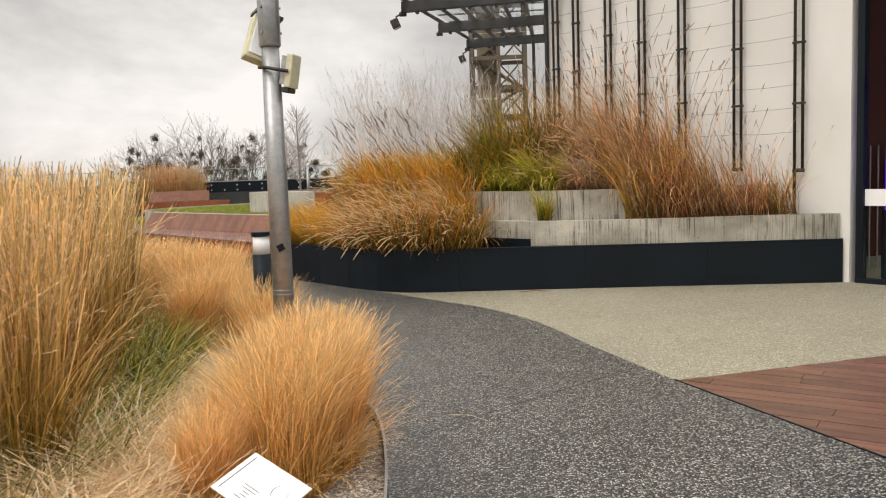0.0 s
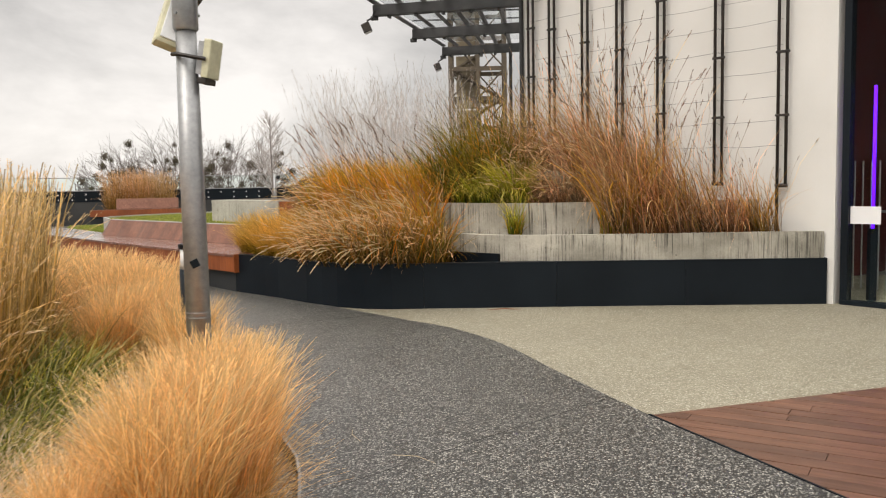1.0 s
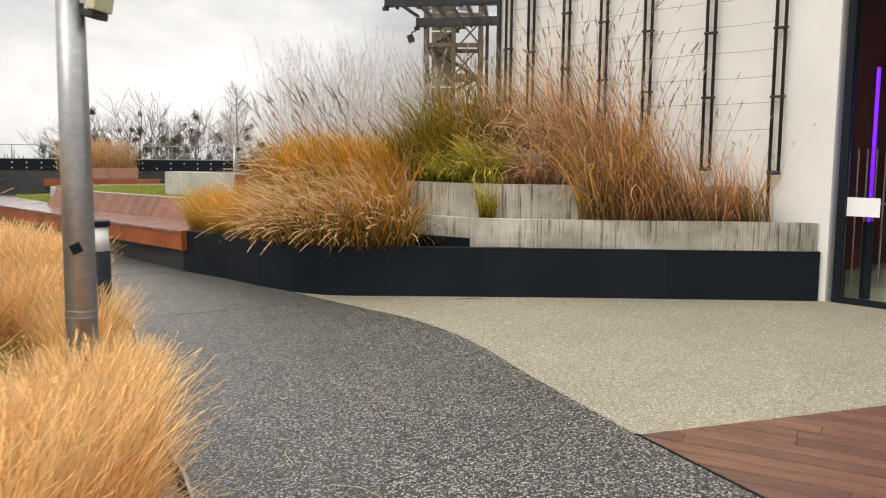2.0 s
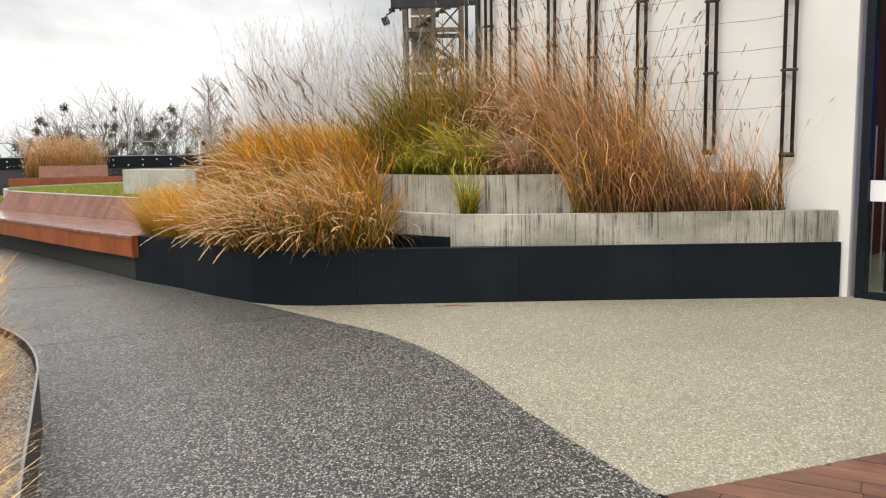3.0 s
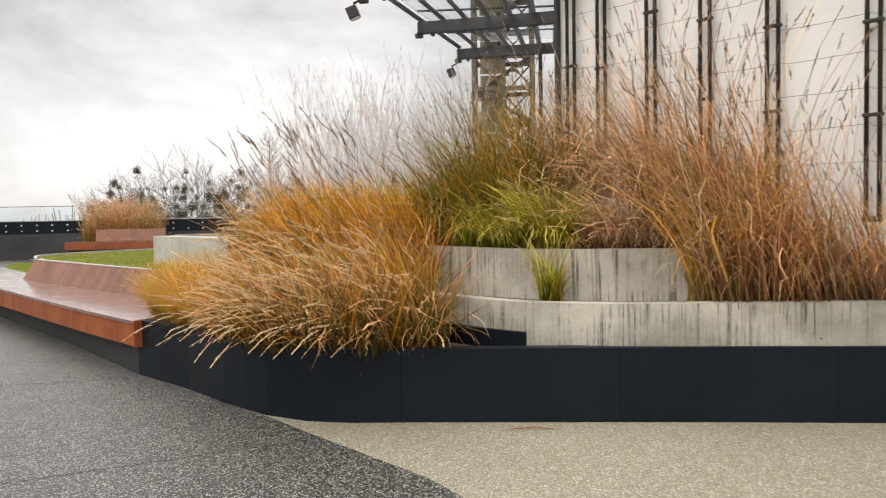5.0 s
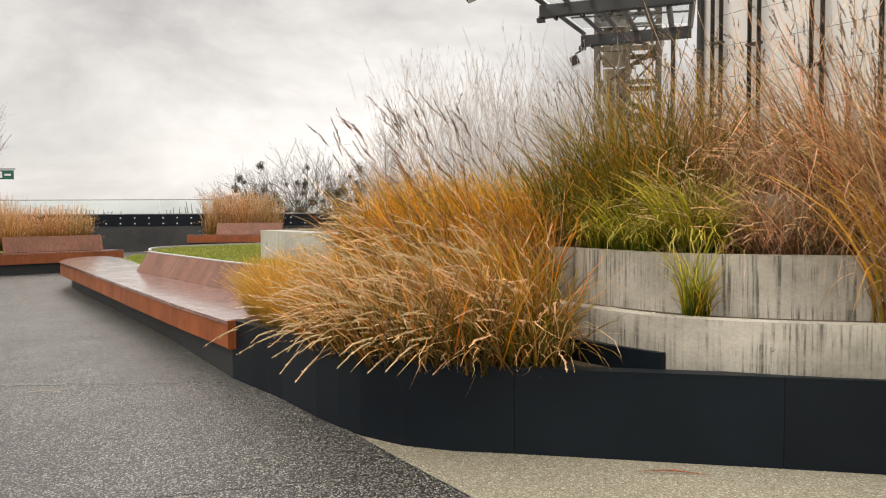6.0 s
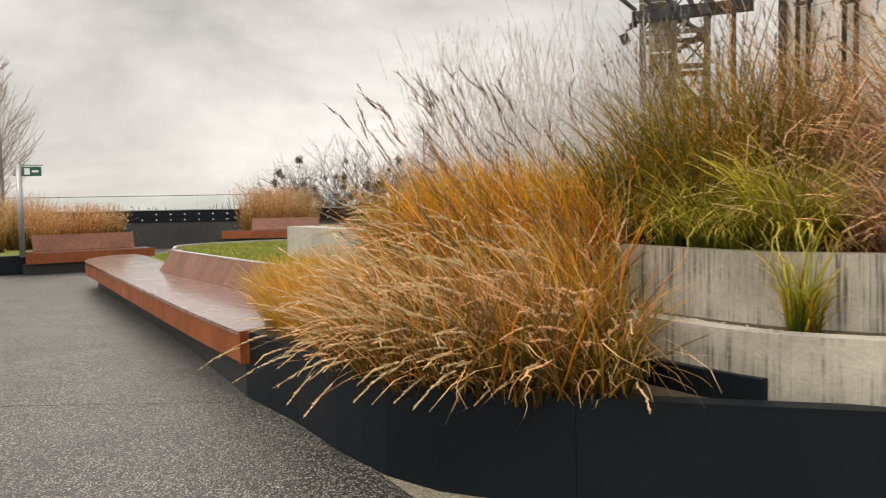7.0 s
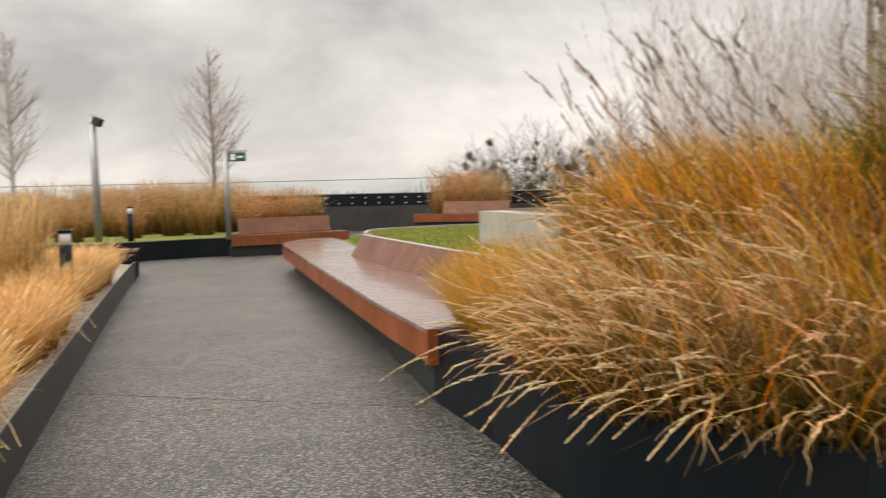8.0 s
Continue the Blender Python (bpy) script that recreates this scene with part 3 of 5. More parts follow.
# ---- long diagonal bench with backrest ----
def quad_piece(corners):
    """A solid piece from a lower and an upper ring of corners."""
    bm = bmesh.new()
    lo, hi = [bm.verts.new(p) for p in corners[:4]], [bm.verts.new(p) for p in corners[4:]]
    bm.faces.new(hi)
    bm.faces.new(lo[::-1])
    for i in range(4):
        j = (i + 1) % 4
        bm.faces.new((lo[i], lo[j], hi[j], hi[i]))
    bmesh.ops.recalc_face_normals(bm, faces=bm.faces)
    return bm


def seat_back(s):
    """How far across the seat reaches at a place along the bench."""
    return float(np.interp(s, [10.7, 11.6, 13.1, 14.4, 15.7, 17.0, 18.2, 18.6, 20, 22.4, 23.5], [8.3, 8.05, 7.74, 7.6, 7.5, 7.4, 7.36, 7.7, 7.78, 7.9, 7.75]))


def seat_front(s):
    return float(np.interp(s, [10.7, 12.4, 15, 20, 21.4, 22.2, 22.9, 23.4], [6.69, 6.63, 6.61, 6.58, 6.56, 6.68, 7.0, 7.45]))


def build_bench():
    o = sn(10.86, 6.69)
    bench = empty("long_bench", (*o, 0), "long wet red-brown slatted bench with rust-red fascia", "bench")
    inv = Matrix.Translation((-o[0], -o[1], 0))
    s = 10.86
    while s < 23.3:
        a, b = s + 0.003, s + 0.112
        c = [(*sn(a, seat_front(a)), 0), (*sn(b, seat_front(b)), 0), (*sn(b, seat_back(b)), 0), (*sn(a, seat_back(a)), 0)]
        part("slat", quad_piece([(x, y, 0.525) for x, y, _ in c] + [(x, y, 0.56) for x, y, _ in c]), M_SEAT, bench, m=inv)
        s += 0.118
    s = 10.86
    while s < 22.0:
        e = min(s + 1.18, 22.1)
        k = [sn(s + 0.002, seat_front(s) + 0.012), sn(e - 0.002, seat_front(e) + 0.012)]
        part("fascia", ribbon(k, -0.03, 0.30, 0.523), M_CORTEN, bench, "rust-red fascia board", m=inv)
        s = e
    k = [sn(x, seat_front(x) + 0.012) for x in (22.1, 22.4, 22.7, 22.9, 23.1, 23.3)]
    part("fascia", ribbon(k, -0.03, 0.30, 0.523), M_CORTEN, bench, m=inv)
    part("end_plate", ribbon([sn(10.855, 6.685), sn(10.855, 6.79)], -0.03, 0.295, 0.566), M_CORTEN, bench, m=inv)
    # leaning backrest of upright boards
    line = smooth_line([sn(11.0, 8.2), sn(11.9, 7.98), sn(13.1, 7.74), sn(14.4, 7.6), sn(15.7, 7.5), sn(17.0, 7.4), sn(17.95, 7.35), sn(18.22, 7.44), sn(18.3, 7.64)], 0.02)
    back = part("backrest", ribbon(offset_line(line, -0.235), -0.03, 0.5, 0.868), M_EDGE, bench, m=inv)
    L = [line[0]]
    for p in line:
        if math.dist(p, L[-1]) >= 0.098:
            L.append(p)
    top = offset_line(L, -0.20)
    top2, low2 = offset_line(L, -0.23), offset_line(L, -0.03)
    for i in range(len(L) - 1):
        f = 0.015
        mixp = lambda P: [(P[i][0] + (P[i + 1][0] - P[i][0]) * t, P[i][1] + (P[i + 1][1] - P[i][1]) * t) for t in (f, 1 - f)]
        a, b, c, d = mixp(L), mixp(low2), mixp(top), mixp(top2)
        bm = quad_piece([(*a[0], 0.562), (*a[1], 0.562), (*b[1], 0.562), (*b[0], 0.562), (*c[0], 0.88), (*c[1], 0.88), (*d[1], 0.88), (*d[0], 0.88)])
        part("board", bm, M_BACK, back)
    part("rim", ribbon(offset_line(line, -0.195), -0.075, 0.881, 0.894), M_RIM, bench, m=inv)


build_bench()
lawn_poly = [sn(10.8, 8.6), sn(13.1, 8.0), sn(14.4, 7.87), sn(15.7, 7.77), sn(17.0, 7.67), sn(17.9, 7.62), sn(18.6, 7.72), sn(19.4, 7.95), sn(19.95, 8.5), sn(20.3, 10.1), sn(19.6, 12.6), sn(16, 14), sn(12, 13.5)]
lawn = part("ground_lawn", prism(lawn_poly, 0.0, 0.85), M_LAWN)
tagged(lawn, "raised bright green lawn", "lawn", kind="structure")
lawn2 = part("ground_lawn_low", prism([sn(18.7, 7.6), sn(20, 7.8), sn(22.3, 7.95), sn(23.4, 8.4), sn(24, 10), sn(20.5, 13), sn(20.2, 9)], 0.0, 0.55), M_LAWN)
tagged(lawn2, "low strip of green lawn beside the bench", "lawn", kind="structure")
rim = part("lawn_rim", ribbon(smooth_line([sn(18.35, 7.62), sn(18.75, 7.72), sn(19.45, 7.92), sn(20.0, 8.5), sn(20.35, 10.1), sn(19.65, 12.6), sn(16, 14.1)], 0.2), -0.05, 0.3, 0.893), M_RIM)
tagged(rim, "thin pale steel rim round the raised lawn", "edging", kind="structure")
blk = part("wall_block", prism([sn(15.4, 8.64), sn(15.4, 9.0), sn(12.9, 9.05), sn(12.9, 8.69)], 0.5, 1.288), M_CLEAN)
tagged(blk, "pale concrete wall end standing on the lawn", "retaining wall", kind="structure")


corten = part("wall_corten", prism([sn(12.895, 8.72), sn(12.895, 9.0), sn(10.6, 9.08), sn(10.6, 8.8)], 0.5, 1.27), M_CORTEN)
tagged(corten, "rust-red steel planter side next to the concrete wall", "planter wall", kind="structure")


# ---- building: white wall, pipes, glazing ----
W0, DW, NW = Vector((5.02, 10.68)), Vector((-0.682, 0.731)), Vector((0.731, 0.682))


def on_wall(s, off=0.0):
    """Plan point s metres along the diagonal wall from its near corner, off metres in front of it."""
    p = W0 + DW * s - NW * off
    return (p.x, p.y)


def wall_box(s0, s1, o0, o1, z0, z1):
    return prism([on_wall(s0, o1), on_wall(s1, o1), on_wall(s1, o0), on_wall(s0, o0)], z0, z1)


tagged(part("wall_white", wall_box(0, 5.24, -0.4, 0, -0.2, 8.5), M_WHITE), "smooth white rendered building wall", "wall", kind="structure")
cx, cy = on_wall(5.24)
tagged(part("wall_return", prism([(cx + 0.03, cy + 0.0), (cx + 0.5, cy + 0.2), (5.6, 26), (5.0, 26)], -0.2, 8.5), M_WHITE), "white rendered side wall of the building", "wall", kind="structure")


def wall_pipe(s, bottom, tail):
    x, y = on_wall(s, 0.09)
    p = empty("wall_pipe", (x, y, bottom), "pair of slim dark brown pipes on wall brackets", "pipe", "pipes on the white wall")
    d = Vector((*DW, 0))
    for k in (-0.055, 0.055):
        lo = -(bottom - tail) if k > 0 and tail else 0
        part("pipe", tube([d * k + Vector((0, 0, lo)), d * k + Vector((0, 0, 8.4 - bottom))], 0.021, 8), M_PIPE, p, smooth=True)
    part("elbow", tube([d * -0.075, d * 0.075], 0.026, 8), M_PIPE, p, smooth=True)
    z = 0.88
    while bottom + z < 8.3:
        part("clamp", box((0.17, 0.05, 0.03), m=Matrix.Translation((0, 0, z)) @ Matrix.Rotation(math.atan2(DW.y, DW.x), 4, "Z"), bevel=0.006), M_PIPE, p)
        part("bracket", box((0.02, 0.10, 0.02), m=Matrix.Translation((NW.x * 0.045, NW.y * 0.045, z)) @ Matrix.Rotation(math.atan2(DW.y, DW.x), 4, "Z")), M_PIPE, p)
        z += 0.785
    return p


PIPES = [(0.64, 1.45, 0.86), (1.53, 1.48, 0), (2.44, 1.6, 0), (3.16, 1.8, 0), (3.82, 2.0, 0), (4.50, 2.3, 0), (4.96, 1.6, 0)]
for s, b, t in PIPES:
    wall_pipe(s, b, t)
trellis = empty("wire_trellis", (*on_wall(2.5, 0.09), 1.6), "thin horizontal climbing wires between the pipes", "trellis")
r = random.Random(8)
ti = Matrix.Translation((-on_wall(2.5, 0.09)[0], -on_wall(2.5, 0.09)[1], -1.6))
for (s0, b0, _), (s1, b1, _) in zip(PIPES, PIPES[1:]):
    z = 1.95 + r.random() * 0.05
    while z < 8:
        sag = r.uniform(0.0, 0.012)
        pts = [(*on_wall(s0 + (s1 - s0) * f, 0.09), z + r.uniform(-0.006, 0.006) - sag * 4 * f * (1 - f)) for f in (0, 0.25, 0.5, 0.75, 1)]
        part("wire", tube(pts, 0.0022, 5), M_STEEL, trellis, m=ti)
        z += 0.31
post = empty("corner_post", (*on_wall(5.2, 0.06), 1.2), "dark steel post at the corner of the white wall", "post")
part("shaft", box((0.055, 0.055, 7.2), (0, 0, 3.6), m=Matrix.Rotation(math.atan2(DW.y, DW.x), 4, "Z"), bevel=0.008), M_STEEL, post)

# glazed front to the near side of the wall
front = empty("window_front", (*on_wall(-0.1), 0), "tall dark-framed glass front with a white notice", "glazing", kind="structure")
fi = Matrix.Translation((-on_wall(-0.1)[0], -on_wall(-0.1)[1], 0))
for s in (-0.06, -1.62, -3.2, -4.8, -6.4):
    part("mullion", wall_box(s, s - 0.085, -0.16, -0.03, 0, 7), M_BLACK, front, m=fi)
part("sill", wall_box(-0.06, -6.5, -0.16, -0.02, -0.02, 0.05), M_BLACK, front, m=fi)
part("head", wall_box(-0.06, -6.5, -0.16, -0.04, 6.9, 7.0), M_BLACK, front, m=fi)
for s in (-0.145, -1.705, -3.285, -4.885):
    p = part("pane", wall_box(s, s - 1.475, -0.105, -0.085, 0.05, 6.9), M_GLASS, front, m=fi)
    p.visible_shadow = False
nt_ = part("notice", wall_box(-0.15, -0.50, -0.084, -0.08, 0.98, 1.19), M_SHEET, front, "white paper notice", m=fi)
for z, a, b in ((1.16, 0.18, 0.46), (1.09, 0.19, 0.30), (1.02, 0.19, 0.26)):
    part("line", wall_box(-a, -b, -0.0795, -0.078, z, z + 0.008), M_INK if z < 1.1 else M_RED, nt_, m=fi)
# the room behind the glass
tagged(part("floor_room", wall_box(0.3, -7, -6, -0.16, -0.06, -0.008), M_LIGHT), "pale floor behind the glass", "floor", kind="structure")
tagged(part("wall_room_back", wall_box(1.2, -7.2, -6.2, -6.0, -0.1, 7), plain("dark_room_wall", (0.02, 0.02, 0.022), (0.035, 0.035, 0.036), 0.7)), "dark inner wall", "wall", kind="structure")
tagged(part("wall_room_side", wall_box(1.2, 1.05, -6.0, -0.4, -0.1, 7), M_RED), "dark red inner side wall", "wall", kind="structure")
tagged(part("wall_room_end", wall_box(-6.6, -6.8, -6.0, 0, -0.1, 7), M_WHITE), "white end wall of the room", "wall", kind="structure")
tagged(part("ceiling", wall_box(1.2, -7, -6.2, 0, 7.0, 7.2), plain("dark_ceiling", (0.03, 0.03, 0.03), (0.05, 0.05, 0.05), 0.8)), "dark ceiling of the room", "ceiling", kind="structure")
rail = empty("railing", (*on_wall(0.2, -1.6), 0), "pale upright bars of an inner railing", "railing")
ri = Matrix.Translation((-on_wall(0.2, -1.6)[0], -on_wall(0.2, -1.6)[1], 0))
for k in range(24):
    part("baluster", tube([(*on_wall(0.9 - 0.11 * k, -1.6), 0.0), (*on_wall(0.9 - 0.11 * k, -1.6), 1.75)], 0.012, 6), M_GALV, rail, m=ri)
part("rail", wall_box(0.95, -1.8, -1.63, -1.57, 1.05, 1.08), M_GALV, rail, m=ri)
lamp = empty("tube_lamp", (*on_wall(-0.22, -0.55), 0.9), "upright violet light tube behind the glass", "lamp")
part("tube", tube([(0, 0, 0), (0, 0, 1.75)], 0.02, 10), M_NEON, lamp, smooth=True)
part("base", box((0.09, 0.09, 0.9), (0, 0, -0.45), bevel=0.005), M_BLACK, lamp)
ped = part("column", tube([(*on_wall(0.12, -0.55), -0.05), (*on_wall(0.12, -0.55), 7)], 0.05, 12), M_GALV, None, smooth=True)
tagged(ped, "slim grey steel column behind the glass", "column", kind="structure")


# ---- canopy of steel beams and glass, with a lattice tower ----
can = empty("canopy", (0.2, 18, 4.9), "dark steel beamed canopy with clear roof panes", "canopy")
ci = Matrix.Translation((-0.2, -18, -4.9))
rail_x = lambda y: -1.38 + (y - 17.0) * 0.205
rx2 = lambda y: 1.60 + (y - 17.0) * 0.045
for y in (14.4, 17.0, 19.7, 22.4):
    x0, x1 = rail_x(y), rx2(y)
    skew = Matrix.Translation((x0, y + 0.12, 5.0)) @ Matrix.Rotation(-0.19, 4, "Z")
    ln = (x1 - x0) / math.cos(0.19)
    part("beam", box((ln, 0.10, 0.20), (ln / 2, 0, 0), m=skew, bevel=0.006), M_STEEL, can, m=ci)
    part("flange", box((ln, 0.17, 0.018), (ln / 2, 0, -0.105), m=skew), M_STEEL, can, m=ci)
    part("tip", box((0.14, 0.09, 0.08), (0.02, 0, -0.15), m=skew, bevel=0.01), M_STEEL, can, m=ci)
    for k in range(5):
        part("bolt_plate", box((0.05, 0.13, 0.07), (ln * (k + 0.6) / 5.5, 0, -0.13), m=skew, bevel=0.004), M_STEEL, can, m=ci)
for k in range(7):
    f = k / 6
    a, b = (rail_x(13.2) * (1 - f) + rx2(13.2) * f, 13.2, 5.165), (rail_x(22.6) * (1 - f) + rx2(22.6) * f, 22.6, 5.165)
    part("purlin", tube([a, b], 0.055, 4), M_PURLIN, can, m=ci)
for y0, y1 in ((13.2, 14.4), (14.4, 17.0), (17.0, 19.7), (19.7, 22.6)):
    n = 3
    for k in range(n):
        ya, yb = y0 + (y1 - y0) * k / n + 0.015, y0 + (y1 - y0) * (k + 1) / n - 0.015
        p = part("pane", prism([(rail_x(ya), ya), (rx2(ya), ya), (rx2(yb), yb), (rail_x(yb), yb)], 5.262, 5.274), M_ROOF, can, m=ci)
        p.visible_shadow = False
        part("glazing_bar", box((rx2(ya) - rail_x(ya), 0.03, 0.03), ((rx2(ya) + rail_x(ya)) / 2, ya - 0.015, 5.285)), M_STEEL, can, m=ci)
for x, y in ((1.5, 22.4),):
    part("post", box((0.08, 0.08, 4.0), (x, y - 0.45, 3.0), bevel=0.005), M_STEEL, can, m=ci)


def floodlight(x, y, z):
    f = empty("floodlight", (x, y, z), "small dark floodlight hanging from the canopy edge", "floodlight", "canopy floodlights")
    part("arm", tube([(0.16, 0, 0.30), (0.12, 0, 0.16), (0, 0, 0.1)], 0.02, 6), M_STEEL, f)
    head = part("housing", box((0.17, 0.15, 0.19), (-0.02, 0, -0.03), m=Matrix.Rotation(radians(-22), 4, "Y"), bevel=0.02), M_PIPE, f)
    part("lens", box((0.13, 0.12, 0.012), (-0.02, 0, -0.13), m=Matrix.Rotation(radians(-22), 4, "Y")), M_FROST, head)


floodlight(rail_x(17.0) - 0.12, 17.0, 4.68)
floodlight(rail_x(22.4) - 0.12, 22.4, 4.62)

tower = empty("lattice_tower", (0.5, 51, 0), "weathered brown steel lattice stair tower", "tower")
twi = Matrix.Translation((-0.5, -51, 0))
TX, TY = (-1.12, 0.5, 2.1), (50.0, 52.6)
M_TOWER = plain("weathered_brown_steel", (0.075, 0.058, 0.04), (0.13, 0.10, 0.065), 0.7, 0.1, 3, 50, 0.15)
M_SHAFT = plain("buff_shaft_panel", (0.20, 0.16, 0.10), (0.28, 0.23, 0.15), 0.8)
for x in TX:
    for y in TY:
        part("post", box((0.24, 0.24, 24), (x, y, 3)), M_TOWER, tower, m=twi)
for k in range(9):
    z = 1.2 + 1.75 * k
    for y in TY:
        part("crossbar", box((TX[2] - TX[0], 0.16, 0.24), ((TX[0] + TX[2]) / 2, y, z)), M_TOWER, tower, m=twi)
    for x in TX:
        part("crossbar", box((0.16, TY[1] - TY[0], 0.2), (x, 51.3, z)), M_TOWER, tower, m=twi)
    for x0, x1 in zip(TX, TX[1:]):
        a, b = (x0, x1) if k % 2 else (x1, x0)
        part("brace", tube([(a, TY[0], z), (b, TY[0], z + 1.75)], 0.05, 5), M_TOWER, tower, m=twi)
        part("brace", tube([(b, TY[1], z), (a, TY[1], z + 1.75)], 0.05, 5), M_TOWER, tower, m=twi)
    # stair flight between landings
    a, b = ((-0.9, 1.9), (1.9, -0.9))[k % 2]
    part("stringer", tube([(a, 50.7, z), (b, 50.7, z + 1.75)], 0.1, 4), M_TOWER, tower, m=twi)
    for q in range(8):
        f = (q + 0.5) / 8
        part("tread", box((0.3, 1.2, 0.05), (a + (b - a) * f, 51.2, z + 1.75 * f)), M_TOWER, tower, m=twi)
for k in range(5):
    part("panel", box((1.25, 0.1, 3.2), (-0.2, 51.8, 1.0 + 3.3 * k), bevel=0.015), M_SHAFT, tower, "buff shaft panel", m=twi)


# ---- street furniture in the bed ----
def lamp_pole():
    x, y = -0.69, 4.56
    p = empty("lamp_post", (x, y, 0.3), "grey galvanised lamp post with two cream floodlights", "lamp post")
    part("shaft", tube([(0, 0, -0.02), (0, 0, 1.3), (0, 0, 2.07)], [0.064, 0.058, 0.05], 20), M_GALV, p, smooth=True)
    part("sleeve", tube([(0, 0, 2.05), (0, 0, 2.06), (0, 0, 2.46), (0, 0, 2.47)], [0.055, 0.062, 0.062, 0.056], 20), M_GALV, p, smooth=True)
    for z in (2.13, 2.27):
        for a in (-2.0, 0.4):
            part("bolt", tube([(0.055 * math.cos(a), 0.055 * math.sin(a), z), (0.07 * math.cos(a), 0.07 * math.sin(a), z)], 0.009, 6), M_GALV, p)
    a = math.radians(-75)
    part("sticker", box((0.006, 0.04, 0.04), m=Matrix.Rotation(a, 4, "Z") @ Matrix.Translation((0.0615, 0, 0.90)) @ Matrix.Rotation(radians(25), 4, "X")), M_BLACK, p, "small dark square sticker")
    for z in (0.62, 0.645):
        part("band", tube([(0, 0, z), (0, 0, z + 0.005)], 0.0636, 20), M_GALV, p)
    # wide floodlight on the far side of the shaft
    h1 = part("floodlight", box((0.15, 0.10, 0.27), (0, 0, 0), bevel=0.015), M_CREAM, p, "cream floodlight housing", m=pose(-0.075, 0.06, 2.10, -8, 20, 32))
    part("glass", box((0.115, 0.012, 0.22), (0, -0.055, 0), bevel=0.004), M_FROST, h1)
    part("hood", box((0.16, 0.13, 0.02), (0, -0.02, 0.143)), M_PIPE, h1)
    part("bracket", tube([(0, 0.02, 2.22), (-0.08, 0.06, 2.25)], 0.016, 6), M_PIPE, p)
    # smaller floodlight on a strap
    h2 = part("floodlight", box((0.04, 0.13, 0.19), (0, 0, 0), bevel=0.008), M_CREAM, p, m=pose(0.118, 0.02, 1.91, 0, 10, -8))
    for k in range(6):
        part("fin", box((0.03, 0.006, 0.16), (-0.034, -0.055 + k * 0.022, 0.0)), M_GALV, h2)
    part("foot", box((0.05, 0.11, 0.03), (-0.015, 0, -0.11), bevel=0.006), M_PIPE, h2)
    part("strap", tube([(-0.062, -0.03, 1.935), (-0.02, -0.068, 1.93), (0.05, -0.065, 1.915), (0.11, -0.05, 1.905)], 0.011, 6), M_PIPE, p)


def bollard(x, y, z0, h=0.88):
    b = empty("bollard", (x, y, z0), "dark round bollard light with a pale lens under its cap", "bollard light", "bollard lights")
    part("post", tube([(0, 0, -0.05), (0, 0, h - 0.17)], 0.07, 20), M_BLACK, b, smooth=True)
    part("lens", tube([(0, 0, h - 0.17), (0, 0, h - 0.035)], [0.066, 0.06], 20), M_FROST, b, "pale frosted lens", smooth=True)
    part("cap", tube([(0, 0, h - 0.035), (0, 0, h - 0.03), (0, 0, h - 0.005), (0, 0, h)], [0.066, 0.073, 0.073, 0.068], 20), M_BLACK, b)
    return b


def plant_label():
    s = empty("plant_sign", (-0.2, 2.5, 0.3), "white engraved plant sign on a short stake", "sign")
    top = Matrix.Translation((-0.185, 2.42, 0.62))
    c1, c2, c3 = (Vector(v) for v in ((-0.243, 2.506, 0.678), (-0.35, 2.355, 0.619), (-0.023, 2.38, 0.6)))
    ux, uy = (c1 - c2).normalized(), (c3 - c1)
    uy = (uy - ux * uy.dot(ux)).normalized()
    n = uy.cross(ux)
    if n.z < 0:
        n = -n
    wd, hg = (c1 - c2).length, (c3 - c1).length
    c = c1 - ux * wd / 2 + uy * hg / 2
    m = Matrix((ux, uy, n)).transposed().to_4x4()
    m.translation = c - Vector((-0.2, 2.5, 0.3))
    pl = part("plate", box((wd, hg, 0.006), bevel=0.001), M_SHEET, s, m=m)
    part("rule", box((wd * 0.86, 0.004, 0.001), (0, -hg * 0.42, 0.0036)), M_INK, pl)
    r = random.Random(2)
    for k in range(5):
        part("text_bar", box((0.003, r.uniform(0.03, 0.07), 0.001), (-0.02 - 0.013 * k, -hg * 0.08, 0.0036)), M_PURLIN, pl)
    for k in range(7):
        a = r.uniform(0, 6.28)
        part("drawing_line", tube([(0.02 + 0.035 * math.cos(a), hg * 0.25 + 0.03 * math.sin(a), 0.0036), (0.02 + 0.035 * math.cos(a + 0.8), hg * 0.25 + 0.03 * math.sin(a + 0.8), 0.0036)], 0.0009, 4), M_STEEL, pl)
    part("stake", tube([(m.translation.x, m.translation.y, -0.02), (m.translation.x, m.translation.y, m.translation.z - 0.004)], 0.008, 6), M_GALV, s)


def exit_sign(x, y, z0):
    p = empty("exit_sign", (x, y, z0), "grey post with a green and white escape sign", "sign")
    part("post", tube([(0, 0, 0), (0, 0, 2.2)], 0.065, 12), M_GALV, p, smooth=True)
    m = Matrix.Rotation(math.radians(30), 4, "Z")
    part("arm", box((0.55, 0.03, 0.03), (0.25, 0, 2.16), m=m), M_GALV, p)
    b = part("board", box((0.42, 0.03, 0.22), (0.28, 0, 2.02), m=m, bevel=0.004), M_GREEN, p, "green escape board")
    part("arrow", box((0.14, 0.004, 0.05), (0.36, -0.018, 2.02), m=m), M_SHEET, b)
    part("figure_bar", box((0.12, 0.004, 0.15), (0.18, -0.018, 2.02), m=m), M_SHEET, b)
    part("lower_board", box((0.30, 0.03, 0.14), (-0.06, 0, 1.84), m=m, bevel=0.004), M_SHEET, p)


